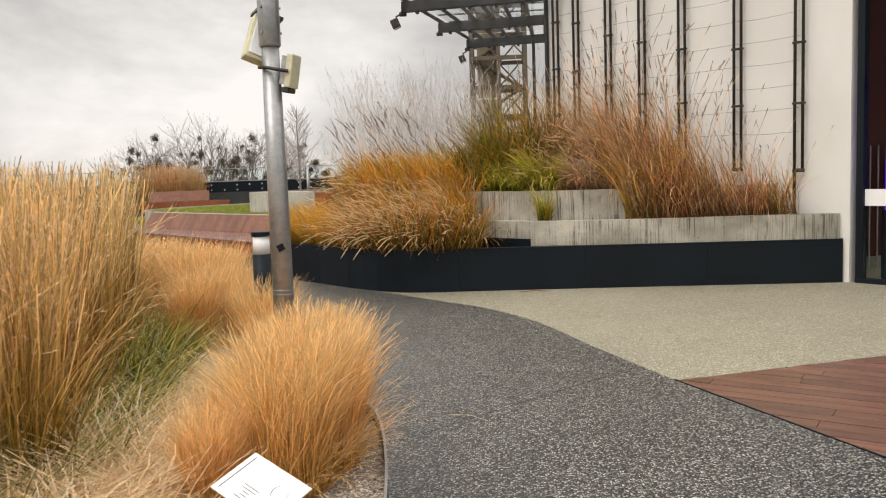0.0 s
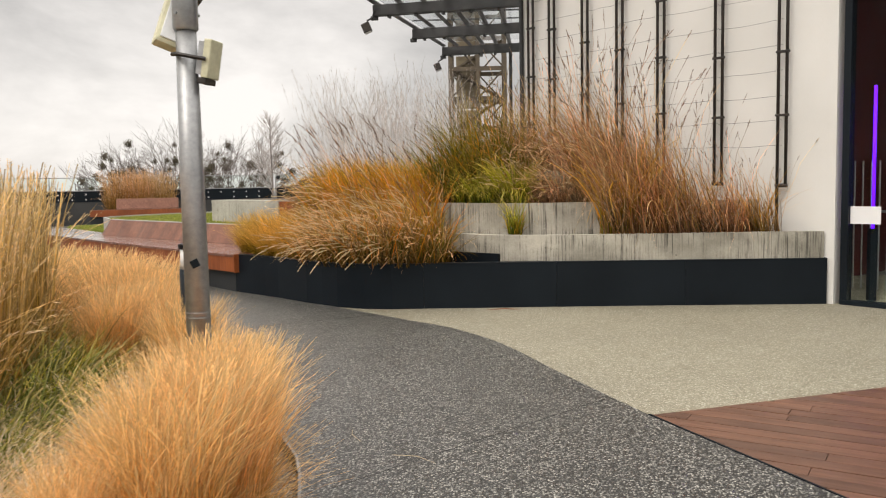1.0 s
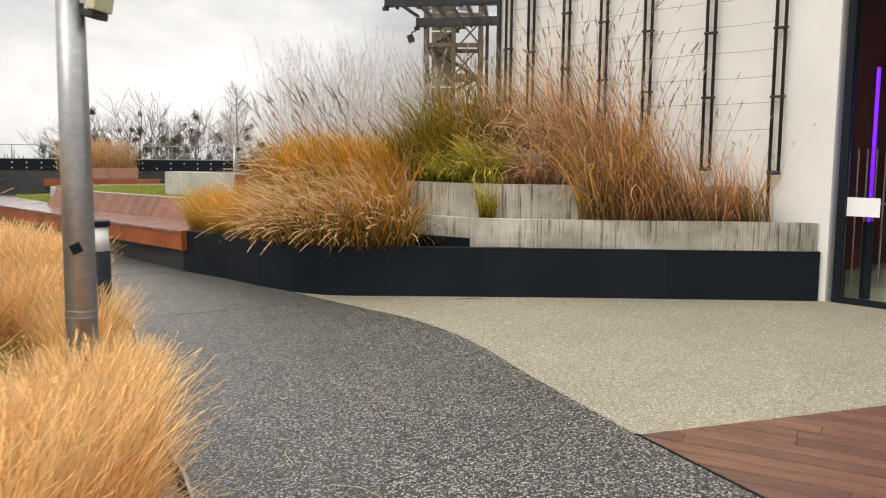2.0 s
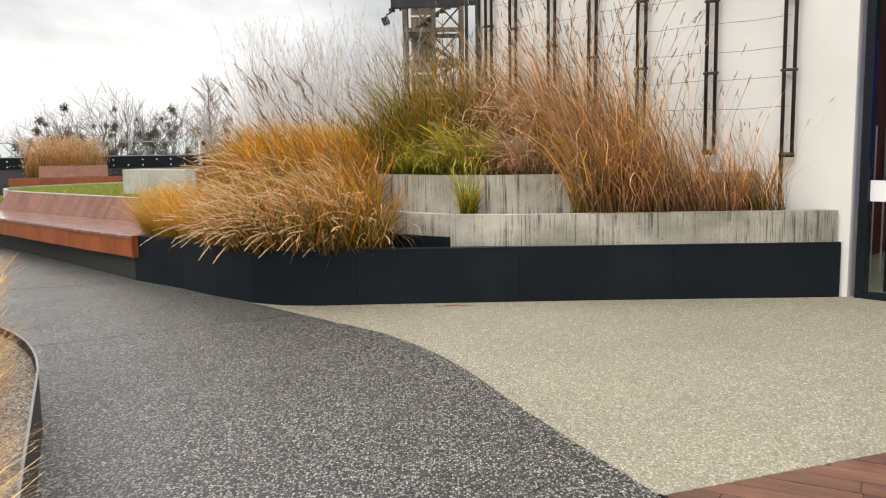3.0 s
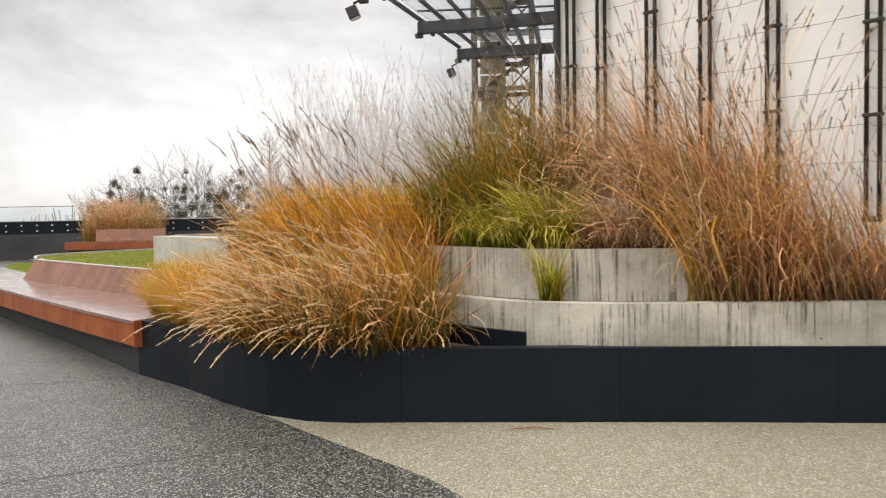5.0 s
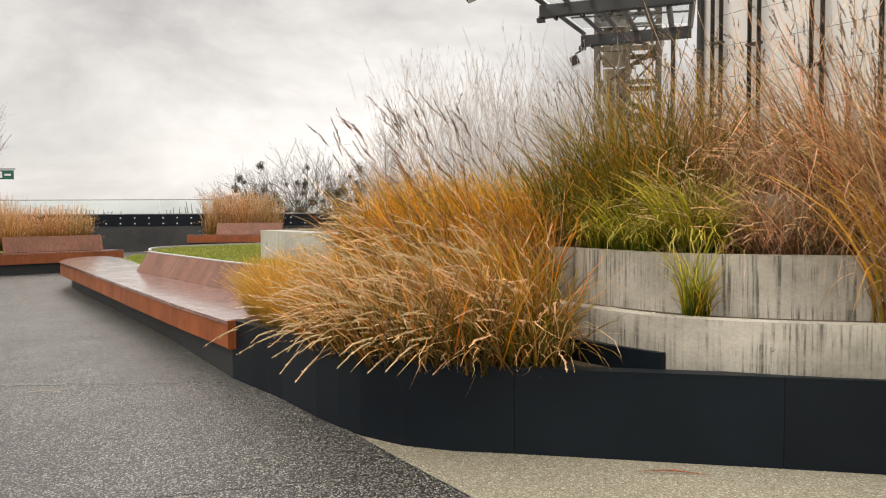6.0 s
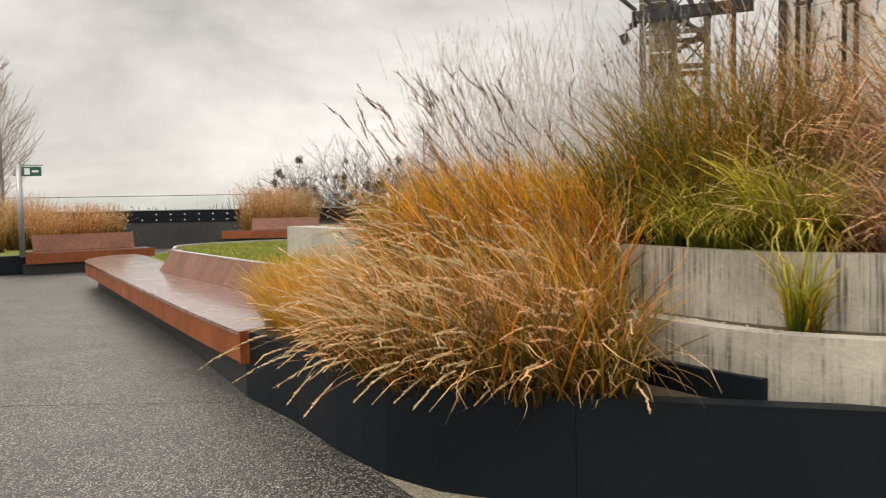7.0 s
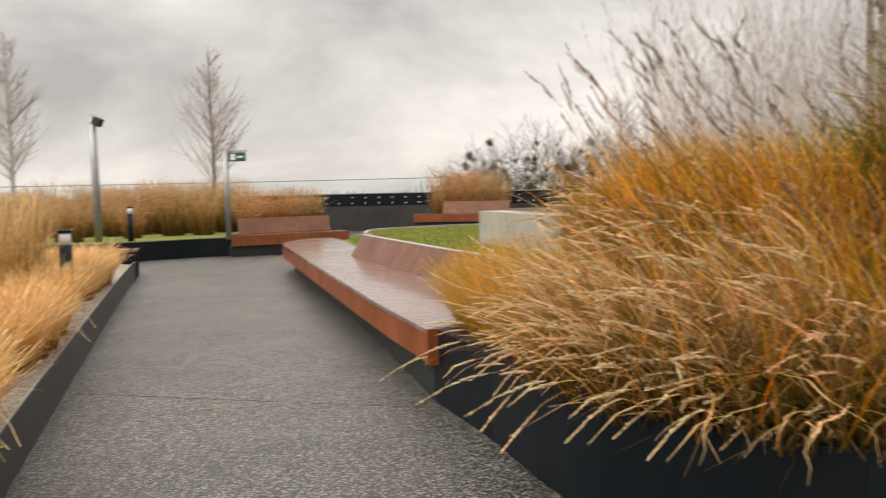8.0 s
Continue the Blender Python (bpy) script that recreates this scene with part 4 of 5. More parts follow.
def light_column(x, y, z0, h=3.26, fat=1.0):
    p = empty("light_column", (x, y, z0), "slim grey light column with one small floodlight", "lamp post")
    part("shaft", tube([(0, 0, 0), (0, 0, h)], [0.095 * fat, 0.08 * fat], 14), M_GALV, p, smooth=True)
    part("head", box((0.2 * fat, 0.2 * fat, 0.2 * fat), m=pose(0.2 * fat, -0.02, h - 0.18 * fat, 0, 25, 20), bevel=0.02), M_STEEL, p)


def bench_end():
    b = empty("side_bench", (-12.95, 18.25, 0), "dark slab bench end beside the gravel bed", "bench")
    m = Matrix.Rotation(math.radians(135), 4, "Z")
    part("seat", box((0.5, 0.42, 0.05), (0.1, 0.1, 0.53), m=m, bevel=0.005), M_SEAT, b)
    for x in (-0.06, 0.26):
        part("leg", box((0.12, 0.36, 0.55), (x, 0.1, 0.24), m=m, bevel=0.005), M_BLACK, b)


def far_bench(p0, p1, side, lift=0.0, share=0.86):
    """A slatted seat with a low leaning backrest between two plan points; side: +1 puts the back to the left."""
    a, b = Vector((*p0, 0)), Vector((*p1, 0))
    d = (b - a)
    ln = d.length
    f = empty("far_bench", (*p0, lift), "rust-brown slatted bench with a low backrest", "bench", "benches by the parapet")
    m = Matrix.Rotation(math.atan2(d.y, d.x), 4, "Z")
    part("plinth", box((ln, 0.55, 0.30 + lift), (ln / 2, side * 0.35, 0.14 - lift / 2), m=m), M_PLINTH, f)
    part("fascia", box((ln, 0.04, 0.24), (ln / 2, 0, 0.42), m=m), M_CORTEN, f)
    n = int(ln / 0.14)
    seat = part("seat", box((ln, 0.72, 0.03), (ln / 2, side * 0.36, 0.512), m=m), M_EDGE, f)
    for i in range(n):
        part("slat", box((ln / n - 0.008, 0.74, 0.035), ((i + 0.5) * ln / n, side * 0.36, 0.5455), m=m, ), M_SEAT, seat)
    bk = part("backrest", box((ln * share, 0.05, 0.42), (ln / 2, 0, 0.21), m=m @ Matrix.Translation((0, side * 0.66, 0.56)) @ Matrix.Rotation(-side * 0.32, 4, "X"), bevel=0.005), M_BACK, f)
    return f


lamp_pole()
bollard(-1.22, 5.92, 0.30, 0.90)
plant_label()
exit_sign(-14.35, 22.37, 0.46)
light_column(-16.97, 20.66, 0.3)
light_column(-4.0, 19.1, 0.84, 0.98, 0.42)
bench_end()
bollard(-8.08, 13.2, 0.30, 0.93)
bollard(-16.4, 21.15, 0.46, 0.86)
tagged(part("planter_far", prism([(-16.6, 19.4), (-15.9, 21.0), (-15.3, 22.3), (-13.9, 23.6), (-14.5, 24.6), (-26, 29), (-30, 18)], -0.1, 0.46), M_BLACK), "low dark steel planter edge far along the walkway", "planter wall", kind="structure")
tagged(part("ground_lawn_far", prism([(-16.7, 19.9), (-16.0, 21.3), (-15.3, 22.6), (-14.2, 23.7), (-14.8, 24.5), (-26, 28.5), (-29, 19)], 0.3, 0.468), M_LAWN), "strip of green lawn in the far planter", "lawn", kind="structure")
far_bench((-14.42, 22.54), (-12.62, 25.04), 1, -0.03, 0.8)
far_bench((-14.3, 31.2), (-10.4, 32.2), 1, 0.17, 0.58)


# ---- parapet with lights and glass rail ----
PARA = [(-33, 22), (-28, 27.5), (-22.5, 32.5), (-17, 34.6), (-11, 36), (-4, 37), (6, 38)]
para = empty("parapet", (0, 0, 0), "dark grey parapet with a row of small lights and a glass rail", "parapet", kind="structure")
part("wall", ribbon(PARA, 0.3, -0.1, 1.44), M_EDGE, para)
part("band", ribbon(offset_line(PARA, -0.012), 0.01, 0.98, 1.43), M_BLACK, para)
part("coping", ribbon(offset_line(PARA, -0.03), 0.36, 1.44, 1.47), M_GALV, para)
r = random.Random(5)
for c in chunks(smooth_line(PARA, 0.4), 1.6):
    p = part("rail_pane", ribbon(shorten(offset_line(c, 0.15), 0.02), 0.015, 1.47, 2.0), M_GLASS, para)
    p.visible_shadow = False
part("handrail", ribbon(offset_line(PARA, 0.13), 0.05, 2.0, 2.03), M_GALV, para)
DOT = mesh_of("stud", tube([(0, 0, 0), (0, -0.06, 0)], 0.026, 8), M_SHEET)
for p0, p1, f in ((p0, p1, (k + 0.5) / int(math.dist(p0, p1) / 0.52)) for p0, p1 in zip(PARA, PARA[1:]) for k in range(int(math.dist(p0, p1) / 0.52))):
    ang = math.atan2(p1[1] - p0[1], p1[0] - p0[0])
    a = (p0[0] + (p1[0] - p0[0]) * f, p0[1] + (p1[1] - p0[1]) * f)
    for z in (1.08, 1.3):
        if r.random() < 0.95:
            part("stud", DOT, M_FROST, para, m=Matrix.Translation((a[0], a[1], z)) @ Matrix.Rotation(ang, 4, "Z"))


# ---- grasses ----
def blade_mesh(name, mats, groups, seed):
    """Many curved, tapered blades in one mesh. Each group: count, root radius, length range, lean range, droop range, width, segments, wind, plume, material."""
    R = np.random.default_rng(seed)
    VV, FF, UV, MI, base = [], [], [], [], 0
    for g_ in groups:
        n, k = g_["n"], g_.get("seg", 4)
        rad = g_["radius"] * np.sqrt(R.random(n))
        th = R.uniform(0, 2 * np.pi, n)
        root = np.stack([rad * np.cos(th), rad * np.sin(th), np.zeros(n)], 1)
        ln = R.uniform(*g_["length"], n)
        lean, droop = R.uniform(*g_["lean"], n), R.uniform(*g_["droop"], n)
        az = th + R.normal(0, g_.get("mess", 0.9), n)
        wa, ws = g_.get("wind", (0, 0))
        dx, dy = np.cos(az) + ws * np.cos(wa), np.sin(az) + ws * np.sin(wa)
        az = np.arctan2(dy, dx)
        w = g_["width"] * R.uniform(0.6, 1.3, n)
        s = np.linspace(0, 1, k + 1)
        p = g_.get("power", 1.3) * R.uniform(0.7, 1.4, n)[:, None]
        ang = lean[:, None] + droop[:, None] * s[None] ** p
        kink = R.random(n) < g_.get("kink", 0.08)
        ang = ang + kink[:, None] * (s[None] > R.uniform(0.35, 0.8, n)[:, None]) * R.uniform(0.5, 1.4, n)[:, None]
        step = ln[:, None] / k
        am = (ang[:, 1:] + ang[:, :-1]) / 2
        hr = np.concatenate([np.zeros((n, 1)), np.cumsum(np.sin(am) * step, 1)], 1)
        hz = np.concatenate([np.zeros((n, 1)), np.cumsum(np.cos(am) * step, 1)], 1)
        wob = (R.normal(0, 0.02, (n, k + 1)) + R.normal(0, 0.10, (n, 1)) * s[None]) * ln[:, None] * s[None]
        C = np.stack([root[:, :1] + hr * np.cos(az)[:, None] - wob * np.sin(az)[:, None], root[:, 1:2] + hr * np.sin(az)[:, None] + wob * np.cos(az)[:, None], hz], -1)
        fa = R.uniform(0, np.pi, n)
        side = np.stack([np.cos(fa), np.sin(fa), np.zeros(n)], 1)
        prof = g_.get("profile", lambda q: (1 - q ** 2.2) * 0.92 + 0.08)(s)
        off = side[:, None, :] * (w[:, None] * prof[None])[..., None] / 2
        P = np.stack([C - off, C + off], 2).reshape(-1, 3)
        idx = (np.arange(n) * 2 * (k + 1))[:, None] + 2 * np.arange(k)[None]
        F = np.stack([idx, idx + 1, idx + 3, idx + 2], -1).reshape(-1, 4) + base
        u0 = np.broadcast_to(s[None, :, None], (n, k + 1, 2)).reshape(-1)
        VV.append(P)
        FF.append(F)
        UV.append(u0)
        MI.append(np.full(len(F), g_.get("mat", 0)))
        base += len(P)
        if g_.get("plume"):
            # feathery head: short bristles along the last part of the stem
            m_, frac, bl = g_["plume"]
            t = R.uniform(1 - frac, 1.0, (n, m_))
            f = t * k
            i0 = np.minimum(f.astype(int), k - 1)
            fr = (f - i0)[..., None]
            A = np.take_along_axis(C, i0[..., None].repeat(3, -1), 1) * (1 - fr) + np.take_along_axis(C, (i0 + 1)[..., None].repeat(3, -1), 1) * fr
            dirv = (C[:, -1] - C[:, -2]) / np.linalg.norm(C[:, -1] - C[:, -2], axis=1, keepdims=True)
            tang = np.take_along_axis(C, (i0 + 1)[..., None].repeat(3, -1), 1) - np.take_along_axis(C, i0[..., None].repeat(3, -1), 1)
            tang = tang / np.linalg.norm(tang, axis=-1, keepdims=True)
            out = tang * 0.9 + R.normal(0, g_.get("fluff", 0.24), (n, m_, 3))
            B = A + out * (bl * R.uniform(0.5, 1.1, (n, m_)))[..., None] * (1.25 - (t - (1 - frac)) / frac * 0.6)[..., None]
            sd = R.normal(0, 1, (n, m_, 3))
            sd = sd / np.linalg.norm(sd, axis=-1, keepdims=True) * g_.get("bristle", 0.004)
            Q = np.stack([A, (A + B) / 2 - sd, B, (A + B) / 2 + sd], 2).reshape(-1, 3)
            F = np.arange(len(Q)).reshape(-1, 4) + base
            VV.append(Q)
            FF.append(F)
            UV.append(np.tile(np.array([0.2, 0.6, 1.0, 0.6]), len(Q) // 4))
            MI.append(np.full(len(F), g_.get("plume_mat", 1)))
            base += len(Q)
    V, F, U, MI = np.vstack(VV), np.vstack(FF), np.concatenate(UV), np.concatenate(MI)
    out = []
    for mi, mat in enumerate(mats):
        f = F[MI == mi]
        if not len(f):
            continue
        used, inv = np.unique(f, return_inverse=True)
        f = inv.reshape(-1, 4)
        me = bpy.data.meshes.new(name)
        me.vertices.add(len(used))
        me.vertices.foreach_set("co", V[used].ravel())
        me.loops.add(f.size)
        me.loops.foreach_set("vertex_index", f.ravel().astype(np.int32))
        me.polygons.add(len(f))
        me.polygons.foreach_set("loop_start", np.arange(0, f.size, 4, dtype=np.int32))
        me.uv_layers.new(name="along")
        uvs = np.zeros((f.size, 2))
        uvs[:, 1] = U[used][f.ravel()]
        me.uv_layers[0].data.foreach_set("uv", uvs.ravel())
        me.update(calc_edges=True)
        me.validate()
        me.materials.append(mat)
        out.append(me)
    return out


WIND = math.radians(205)
LEFT = math.radians(195)
PROTO = {}


def species(key, name, label, mats, groups, variants=3, parts=("leaves", "seed_heads")):
    """Builds the first clumps of a kind of grass, below the terrace out of sight until copied."""
    PROTO[key] = (name, label, [blade_mesh(name, mats, groups, 11 * len(PROTO) + i) for i in range(variants)], parts)


FIRST = {}


def plant(key, x, y, z, scale=1.0, turn=None, tall=1.0):
    """One clump of a kind at a place; the first of each variant is built, the others are copies."""
    name, label, meshes, parts = PROTO[key]
    v = rng.integers(0, len(meshes))
    a = rng.uniform(-0.45, 0.45) if turn is None else turn
    m = Matrix.Translation((x, y, z - 0.01)) @ Matrix.Rotation(a, 4, "Z")
    if (key, v) not in FIRST:
        ob = empty(name, (x, y, z), label, "ornamental grass", name.replace("_", " ") + " clumps")
        for me, pn in zip(meshes[v], parts):
            part(pn, me, None, ob)
        FIRST[key, v] = ob
        ob.matrix_basis = m
    else:
        ob = copy_thing(FIRST[key, v], m)
    ob.scale = (scale, scale, scale * tall)
    return ob


def fill(key, poly, n, z, scale=(0.85, 1.15), tall=(0.9, 1.1), gap=0.3):
    """Scatters clumps over a convex plan outline, kept a little apart."""
    P = np.array(poly)
    lo, hi = P.min(0), P.max(0)
    got = []
    tries = 0
    while len(got) < n and tries < n * 60:
        tries += 1
        q = rng.uniform(lo, hi)
        s = [(b[0] - a[0]) * (q[1] - a[1]) - (b[1] - a[1]) * (q[0] - a[0]) for a, b in zip(poly, list(poly[1:]) + [poly[0]])]
        if not (all(v >= 0 for v in s) or all(v <= 0 for v in s)):
            continue
        if any((q[0] - p[0]) ** 2 + (q[1] - p[1]) ** 2 < gap * gap for p in got):
            continue
        got.append(q)
        plant(key, q[0], q[1], z, rng.uniform(*scale), None, rng.uniform(*tall))


thin = lambda q: np.ones_like(q) * 0.8
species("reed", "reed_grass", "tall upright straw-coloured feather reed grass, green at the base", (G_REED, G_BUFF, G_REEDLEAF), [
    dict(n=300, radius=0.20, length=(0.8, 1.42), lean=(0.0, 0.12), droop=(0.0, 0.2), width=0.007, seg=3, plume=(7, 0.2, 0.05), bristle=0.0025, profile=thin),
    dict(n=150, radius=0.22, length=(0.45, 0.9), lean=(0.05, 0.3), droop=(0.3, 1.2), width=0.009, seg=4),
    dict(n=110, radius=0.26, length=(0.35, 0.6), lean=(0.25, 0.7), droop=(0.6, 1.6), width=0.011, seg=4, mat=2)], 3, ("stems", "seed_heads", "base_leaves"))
species("feather", "feather_grass", "fine blond feather grass clump blown to one side", (G_FEATHER, G_BUFF), [
    dict(n=1700, radius=0.17, length=(0.40, 0.80), lean=(0.0, 0.22), droop=(0.05, 1.15), width=0.0032, seg=6, wind=(0.1, 0.35), power=2.6, profile=thin, mess=1.1, kink=0.01),
    dict(n=500, radius=0.17, length=(0.25, 0.5), lean=(0.2, 0.8), droop=(0.3, 1.2), width=0.0026, seg=4, wind=(0.2, 0.2), profile=thin, kink=0.02)])
species("feather_b", "feather_grass", "fine blond feather grass clump blown to one side", (G_FEATHER, G_BUFF), [
    dict(n=520, radius=0.15, length=(0.42, 0.72), lean=(0.02, 0.42), droop=(0.25, 1.15), width=0.008, seg=4, wind=(LEFT, 0.35), power=1.9, profile=thin)])
species("reed_b", "reed_grass", "tall upright straw-coloured feather reed grass, green at the base", (G_REED, G_BUFF), [
    dict(n=240, radius=0.22, length=(0.8, 1.42), lean=(0.0, 0.12), droop=(0.0, 0.2), width=0.010, seg=3, plume=(4, 0.2, 0.06), bristle=0.005, profile=thin),
    dict(n=70, radius=0.22, length=(0.45, 0.9), lean=(0.05, 0.3), droop=(0.3, 1.2), width=0.012, seg=3)], 2, ("stems", "seed_heads"))
species("straw", "straw_tuft", "low dry straw tuft lying over the gravel", (G_STRAW, G_BUFF), [
    dict(n=330, radius=0.22, length=(0.2, 0.55), lean=(0.7, 1.35), droop=(0.1, 0.5), width=0.0042, seg=4, wind=(LEFT, 0.4), profile=thin, kink=0.0)])
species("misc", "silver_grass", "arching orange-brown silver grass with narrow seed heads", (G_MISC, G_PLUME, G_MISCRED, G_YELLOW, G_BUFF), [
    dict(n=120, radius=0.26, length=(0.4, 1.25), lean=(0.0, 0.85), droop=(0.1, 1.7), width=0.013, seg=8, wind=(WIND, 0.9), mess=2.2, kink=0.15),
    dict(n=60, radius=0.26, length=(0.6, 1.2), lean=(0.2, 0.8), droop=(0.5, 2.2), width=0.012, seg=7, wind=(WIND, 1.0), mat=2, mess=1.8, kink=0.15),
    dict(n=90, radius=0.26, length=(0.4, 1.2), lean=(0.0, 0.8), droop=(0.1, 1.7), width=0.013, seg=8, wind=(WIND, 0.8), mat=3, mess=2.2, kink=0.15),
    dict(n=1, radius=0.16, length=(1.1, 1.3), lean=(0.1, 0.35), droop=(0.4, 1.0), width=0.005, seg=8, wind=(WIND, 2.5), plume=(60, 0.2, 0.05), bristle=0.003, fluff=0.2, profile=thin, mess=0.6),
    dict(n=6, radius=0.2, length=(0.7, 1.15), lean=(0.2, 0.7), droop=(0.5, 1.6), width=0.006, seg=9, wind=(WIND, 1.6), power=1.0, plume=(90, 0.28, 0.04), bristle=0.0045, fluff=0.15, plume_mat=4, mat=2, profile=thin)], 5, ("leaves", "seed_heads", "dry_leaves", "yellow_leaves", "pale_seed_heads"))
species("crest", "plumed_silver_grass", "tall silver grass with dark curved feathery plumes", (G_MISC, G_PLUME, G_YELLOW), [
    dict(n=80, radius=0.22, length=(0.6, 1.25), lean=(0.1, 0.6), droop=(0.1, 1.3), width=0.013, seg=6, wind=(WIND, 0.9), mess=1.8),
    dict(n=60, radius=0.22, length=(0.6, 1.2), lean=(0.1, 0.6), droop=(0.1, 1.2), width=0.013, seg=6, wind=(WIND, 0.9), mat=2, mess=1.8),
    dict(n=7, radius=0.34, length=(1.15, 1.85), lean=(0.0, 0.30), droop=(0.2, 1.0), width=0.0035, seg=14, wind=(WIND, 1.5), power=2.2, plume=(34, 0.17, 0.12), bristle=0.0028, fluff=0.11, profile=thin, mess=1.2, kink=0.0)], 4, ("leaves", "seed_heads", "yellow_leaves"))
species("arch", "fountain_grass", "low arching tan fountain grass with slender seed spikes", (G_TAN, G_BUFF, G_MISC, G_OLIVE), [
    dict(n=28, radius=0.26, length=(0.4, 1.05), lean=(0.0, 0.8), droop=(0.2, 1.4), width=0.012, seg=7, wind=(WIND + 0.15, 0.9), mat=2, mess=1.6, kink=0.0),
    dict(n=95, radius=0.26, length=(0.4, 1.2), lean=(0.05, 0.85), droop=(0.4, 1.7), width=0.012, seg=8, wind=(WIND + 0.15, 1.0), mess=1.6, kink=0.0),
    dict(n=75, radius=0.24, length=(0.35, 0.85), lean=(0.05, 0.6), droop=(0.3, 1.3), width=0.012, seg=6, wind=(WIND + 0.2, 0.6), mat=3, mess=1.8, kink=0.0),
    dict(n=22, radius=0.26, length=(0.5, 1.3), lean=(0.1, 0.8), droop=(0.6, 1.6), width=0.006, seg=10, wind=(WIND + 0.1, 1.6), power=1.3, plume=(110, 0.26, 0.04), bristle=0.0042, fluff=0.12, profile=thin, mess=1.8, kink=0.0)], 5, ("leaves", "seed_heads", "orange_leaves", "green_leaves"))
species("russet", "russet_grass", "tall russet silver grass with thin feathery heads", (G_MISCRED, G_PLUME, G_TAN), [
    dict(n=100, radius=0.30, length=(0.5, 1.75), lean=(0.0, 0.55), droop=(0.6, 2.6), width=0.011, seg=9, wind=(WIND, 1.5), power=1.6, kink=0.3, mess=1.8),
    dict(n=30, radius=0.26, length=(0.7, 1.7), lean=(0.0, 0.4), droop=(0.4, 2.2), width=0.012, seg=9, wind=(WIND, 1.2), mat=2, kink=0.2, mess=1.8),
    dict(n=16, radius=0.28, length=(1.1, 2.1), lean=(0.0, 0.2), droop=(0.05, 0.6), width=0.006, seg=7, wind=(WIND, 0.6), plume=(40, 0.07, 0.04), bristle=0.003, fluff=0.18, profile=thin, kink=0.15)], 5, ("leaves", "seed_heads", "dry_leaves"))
species("flame", "orange_grass", "upright bright orange grass tuft", (G_GOLD, G_BUFF), [
    dict(n=60, radius=0.18, length=(0.8, 1.4), lean=(0.0, 0.4), droop=(0.2, 1.6), width=0.015, seg=7, wind=(WIND, 0.3))], 2)
species("cascade", "cascading_grass", "pinkish tan grass arching over the wall", (G_PINK, G_BUFF, G_MISCRED), [
    dict(n=110, radius=0.24, length=(0.6, 1.2), lean=(0.1, 0.8), droop=(0.6, 2.0), width=0.011, seg=8, wind=(WIND, 1.2), power=1.1, mess=1.6, kink=0.1),
    dict(n=60, radius=0.24, length=(0.5, 1.1), lean=(0.1, 0.7), droop=(0.6, 2.0), width=0.011, seg=8, wind=(WIND, 1.0), mat=2, mess=1.6, kink=0.1),
    dict(n=22, radius=0.2, length=(0.7, 1.2), lean=(0.2, 0.8), droop=(0.6, 1.6), width=0.006, seg=9, wind=(WIND, 1.8), plume=(120, 0.26, 0.03), bristle=0.0048, fluff=0.12, power=1.0, profile=thin, mess=1.2)], 4, ("leaves", "seed_heads", "brown_leaves"))
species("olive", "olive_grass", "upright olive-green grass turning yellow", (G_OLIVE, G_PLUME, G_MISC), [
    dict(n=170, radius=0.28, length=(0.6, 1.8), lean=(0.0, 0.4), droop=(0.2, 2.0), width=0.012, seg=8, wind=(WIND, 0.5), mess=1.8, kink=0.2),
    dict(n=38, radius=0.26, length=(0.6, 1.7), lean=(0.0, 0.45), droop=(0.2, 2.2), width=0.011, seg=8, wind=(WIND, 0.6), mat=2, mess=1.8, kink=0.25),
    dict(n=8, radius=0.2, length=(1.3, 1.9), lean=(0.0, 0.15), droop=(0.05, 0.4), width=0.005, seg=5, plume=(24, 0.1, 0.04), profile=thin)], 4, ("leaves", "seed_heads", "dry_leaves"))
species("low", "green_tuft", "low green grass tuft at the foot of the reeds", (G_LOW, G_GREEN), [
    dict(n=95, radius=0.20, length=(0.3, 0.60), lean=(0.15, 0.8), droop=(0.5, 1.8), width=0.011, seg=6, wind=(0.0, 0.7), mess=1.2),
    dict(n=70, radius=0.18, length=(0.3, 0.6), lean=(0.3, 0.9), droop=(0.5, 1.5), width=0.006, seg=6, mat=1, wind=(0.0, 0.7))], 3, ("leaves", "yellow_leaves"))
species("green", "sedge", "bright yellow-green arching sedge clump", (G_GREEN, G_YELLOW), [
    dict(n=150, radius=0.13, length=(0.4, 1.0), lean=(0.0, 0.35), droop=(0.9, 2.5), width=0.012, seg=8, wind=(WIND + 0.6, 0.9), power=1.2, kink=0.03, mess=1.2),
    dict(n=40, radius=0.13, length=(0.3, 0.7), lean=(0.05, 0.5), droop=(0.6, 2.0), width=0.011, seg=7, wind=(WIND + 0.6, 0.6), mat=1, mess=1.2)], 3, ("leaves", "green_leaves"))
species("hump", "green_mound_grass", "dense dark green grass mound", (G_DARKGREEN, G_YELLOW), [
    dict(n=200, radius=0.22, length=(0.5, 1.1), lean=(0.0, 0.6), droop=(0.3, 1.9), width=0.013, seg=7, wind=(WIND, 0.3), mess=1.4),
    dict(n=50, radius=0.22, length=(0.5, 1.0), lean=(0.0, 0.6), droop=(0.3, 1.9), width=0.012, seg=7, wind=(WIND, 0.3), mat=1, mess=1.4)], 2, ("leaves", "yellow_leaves"))
